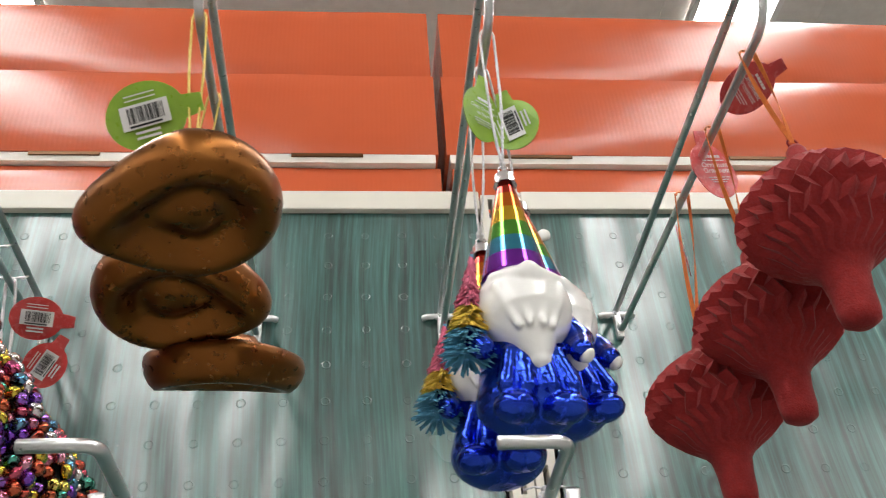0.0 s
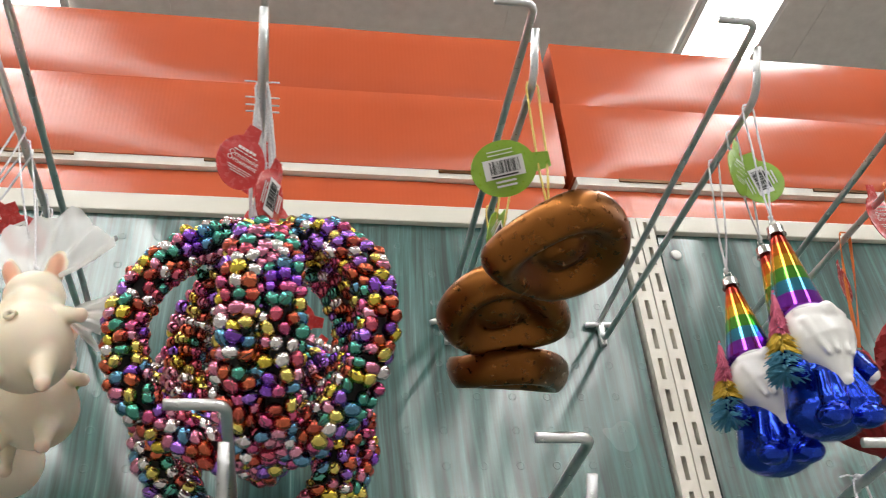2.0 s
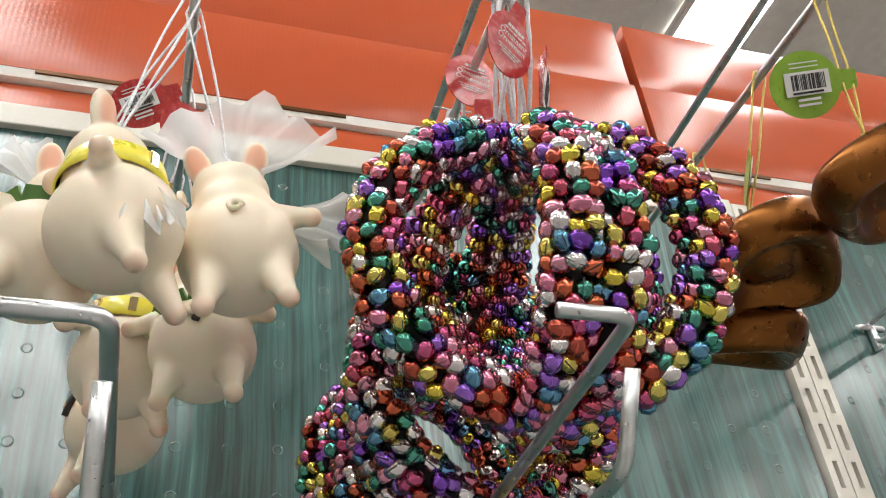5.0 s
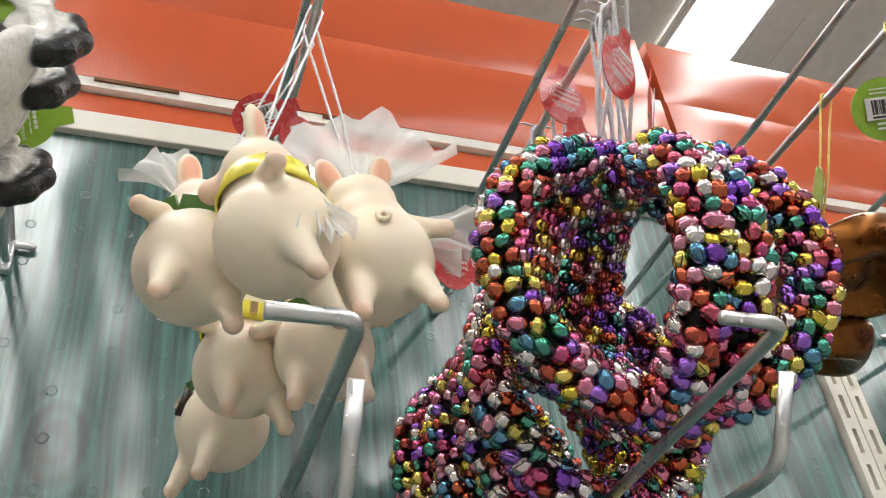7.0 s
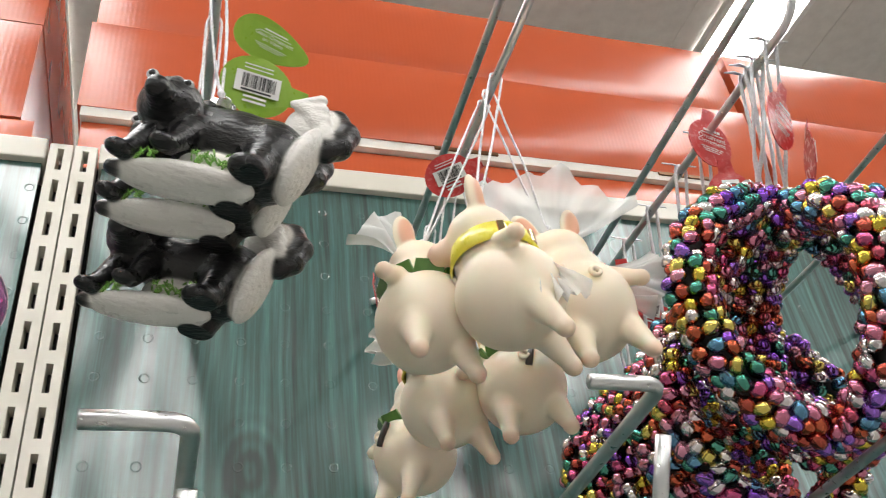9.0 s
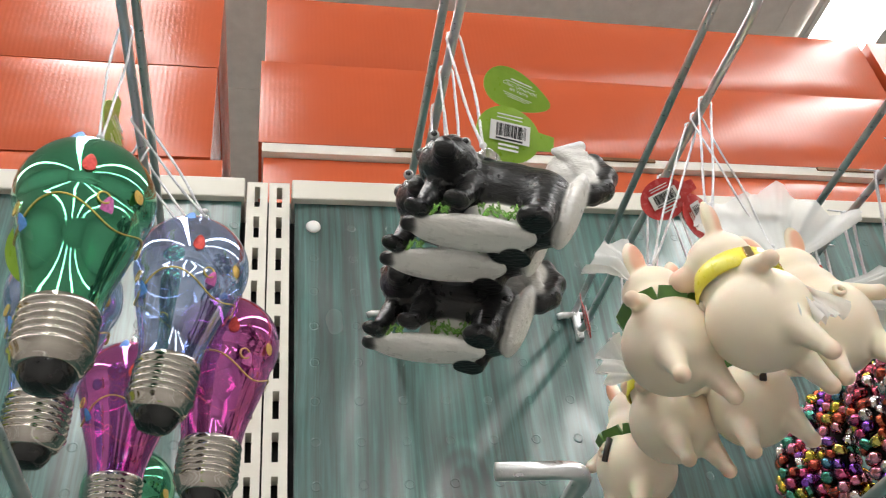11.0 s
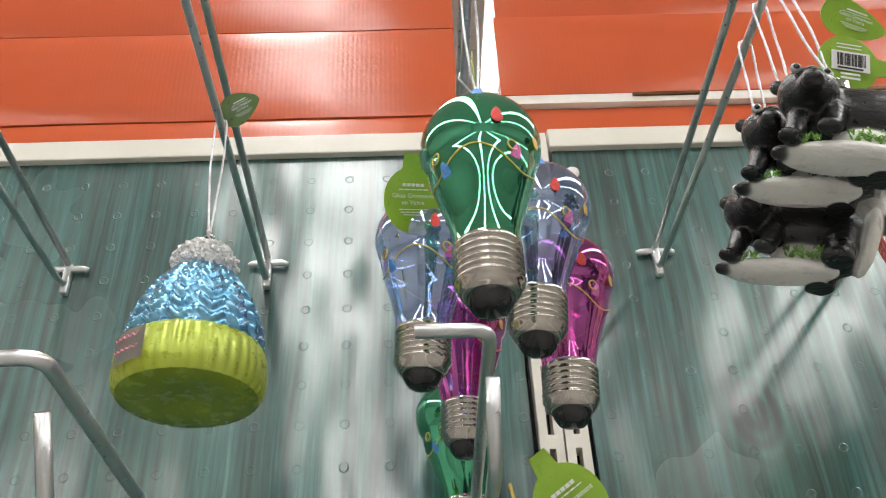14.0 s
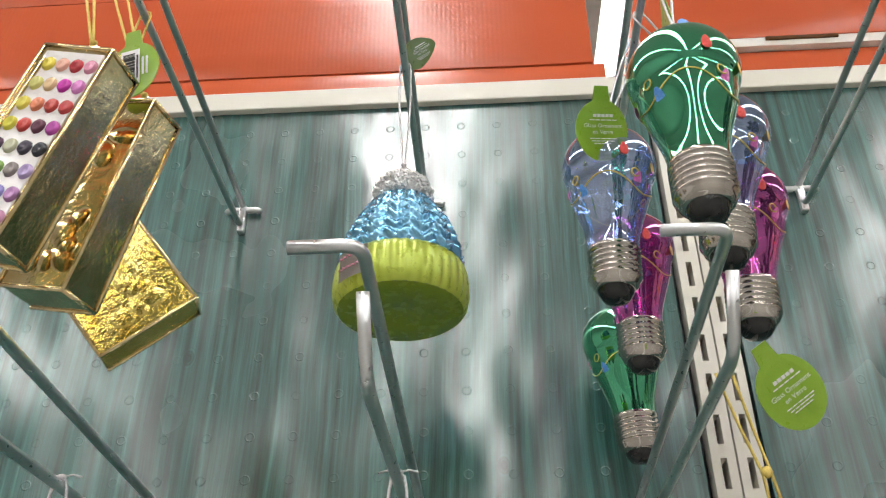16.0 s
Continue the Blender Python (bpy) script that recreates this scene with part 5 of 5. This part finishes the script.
# ---- paint box ornaments ----
PAINTS = [(0.72, 0.6, 0.08), (0.75, 0.42, 0.32), (0.45, 0.03, 0.04), (0.72, 0.3, 0.42), (0.62, 0.6, 0.2), (0.7, 0.5, 0.28), (0.5, 0.03, 0.35), (0.6, 0.2, 0.5), (0.7, 0.62, 0.1), (0.62, 0.2, 0.1), (0.45, 0.05, 0.04), (0.5, 0.06, 0.06), (0.6, 0.55, 0.06), (0.5, 0.05, 0.04), (0.12, 0.03, 0.06), (0.4, 0.06, 0.32), (0.08, 0.04, 0.07), (0.5, 0.5, 0.35), (0.05, 0.04, 0.06), (0.03, 0.03, 0.04), (0.1, 0.07, 0.08), (0.2, 0.35, 0.08), (0.25, 0.22, 0.2), (0.45, 0.35, 0.6), (0.1, 0.4, 0.45), (0.05, 0.2, 0.4), (0.25, 0.22, 0.5), (0.4, 0.2, 0.4), (0.1, 0.4, 0.45), (0.2, 0.03, 0.3), (0.6, 0.2, 0.45), (0.6, 0.3, 0.45)]
PAINT_MATS = [mat("paint_pan", c, 0.2, 0.15) for c in PAINTS]


def paint_box_ornament(at, turn, hook, words, body_mat, pans, cap_x=0.0, tag=None, w=0.0215):
    """A tilted gold box 42 x 24 x 118 mm; its top middle sits at the origin before it is turned."""
    t = thing("paint_box_ornament", words, "ornament", at, "paint box ornaments")
    m = Euler([radians(a) for a in turn]).to_matrix().to_4x4()
    d, h = 0.0125, 0.118
    bm = box((-w, -d, -h), (w, d, 0), 0.0016)
    for v in bm.verts:
        v.co += Vector((noise.noise(v.co * 60), noise.noise(v.co * 60 + Vector((9, 0, 0))), 0)) * 0.0006
    bm.transform(m)
    body = part("glass_box", bm, body_mat, t, "mirror gold glass box", smooth=False)
    bm = bmesh.new()
    for a, b in (((-w, -d, 0), (w, -d, 0)), ((w, -d, 0), (w, -d, -h)), ((-w, -d, -h), (w, -d, -h)), ((-w, -d, 0), (-w, -d, -h)), ((w, d, 0), (w, d, -h)), ((w, -d, 0), (w, d, 0)), ((w, -d, -h), (w, d, -h)), ((-w, d, -h), (w, d, -h))):
        tube_into(bm, [a, b], 0.0013, 8)
    bm.transform(m)
    part("raised_rim", bm, GOLD, body, "beaded gold edge")
    if pans:
        bm = box((-w + 0.0035, -d - 0.0008, -h + 0.004), (w - 0.0025, -d + 0.001, -0.004), 0.0005)
        bm.transform(m)
        panel = part("panel", bm, PANEL_WHITE, t, "pearl white panel", smooth=False)
        for k, pm in enumerate(PAINT_MATS):
            r, c = divmod(k, 4)
            bm = bmesh.new()
            lathe_into(bm, [(0, 0.0018), (0.0016, 0.0014), (0.0026, 0.0024), (0.0036, 0.0018), (0.0042, 0)], 14)
            bm.transform(m @ Matrix.Translation((-0.0105 + c * 0.0088, -d - 0.0006, -0.0135 - r * 0.0132)) @ Matrix.Rotation(radians(90), 4, "X") @ Matrix.Diagonal((0.9, 1.05, 1, 1)))
            part("paint_pan", bm, pm, panel)
        bm = tube_into(bmesh.new(), [(-w + 0.0062, -d - 0.0015, -0.01), (-w + 0.0062, -d - 0.0015, -h + 0.02)], 0.0012, 8)
        bm.transform(m)
        part("paintbrush", bm, GOLD, panel, "thin gold brush")
    else:
        rnd = random.Random(5)
        for k in range(9):
            c = (rnd.uniform(-0.013, 0.013), -d + 0.0005, rnd.uniform(-h + 0.014, -0.012))
            bm = bmesh.new()
            ball_into(bm, c, (rnd.uniform(0.005, 0.009), 0.0016, rnd.uniform(0.006, 0.012)), (0, rnd.uniform(0, 180), 0), 16, 8)
            bm.transform(m)
            part("raised_motif", bm, body_mat, body)
    bm = cap_into(bmesh.new(), 0.0062, 0.002)
    bm.transform(m @ Matrix.Translation((cap_x, 0, 0)))
    part("cap", bm, SILVER, t, "crimped silver cap")
    cord(t, (m @ Vector((cap_x, 0, 0.011)), (UPPER["palette"] - at[0], hook - at[1], Z_WIRE - at[2])), GOLD_CORD)
    if tag:
        hang_tag(t, Vector(tag[0]) - Vector(at), tag[1], tag[2], TAG_GREEN)
    return t


paint_box_ornament((-0.4290, -0.3964, 1.8042), (0, 17, -8), -0.395, "gold glass paint box ornament with coloured pans", GOLD, True, -0.006, ((-0.4150, -0.3794, 1.8157), (-10, 95, -10), 0.0185))
paint_box_ornament((-0.4190, -0.3564, 1.8027), (0, 14, -14), -0.36, "gold glass paint box ornament seen from its side", GOLD, False)
paint_box_ornament((-0.5070, -0.2664, 1.8117), (6, -40, 8), -0.285, "amber and gold glass paint box ornament tilted over", AMBER, False, 0.02, None, 0.033)

# tag left hanging from the lower hook by its yellow cord
t = thing("loose_hang_tag", "green oval card tag hanging by yellow cord", "hang tag", (-0.088, -0.315, 1.655))
hang_tag(t, (0.012, 0, -0.014), (-25, 128, 10), 0.0195, TAG_GREEN, False, name="tag_card")
bm = bmesh.new()
for s in (-1, 1):
    tube_into(bm, [(-0.019 + s * 0.004, 0, -0.003), (-0.012 + s * 0.003, 0.004, -0.03), (-0.006 + s * 0.002, 0.006, -0.052), (-0.002 + s * 0.004, 0.006, -0.09)], 0.0008, 6)
ball_into(bm, (-0.006, 0.006, -0.052), (0.003, 0.0025, 0.003), segs=10, rings=8)
part("cord", bm, GOLD_CORD, t, "yellow cord")


# cords over the lower hooks, of ornaments that hang further down
def cord_loop(x, y, z, drop):
    t = thing("cord_loop", "white silver cord looped over a lower display hook", "cord", (x, y, z), "cord loops")
    bm = bmesh.new()
    for q in (-1, 1):
        tube_into(bm, [(0, 0, 0.0042), (q * 0.0034, 0, 0.0028), (q * 0.0046, 0.0005, -0.004), (q * 0.0062, 0.001, -drop * 0.5), (q * 0.0045, 0.0, -drop)], 0.0009, 6)
    part("cord", bm, SILVER_CORD, t)
    bm = bmesh.new()
    ball_into(bm, (0, 0, 0.0050), (0.0030, 0.0022, 0.0018), segs=10, rings=8)
    for q in (-1, 1):
        tube_into(bm, [(0, 0, 0.0050), (q * 0.006, 0.001, 0.0065), (q * 0.011, 0.002, 0.0055)], 0.0006, 5)
    part("knot", bm, SILVER_CORD, t, "frayed knot")


for x, y, z in ((-0.462, -0.262, 1.620), (-0.2748, -0.265, 1.617), (0.826, -0.345, 1.6732)):
    cord_loop(x, y, z, 0.06)
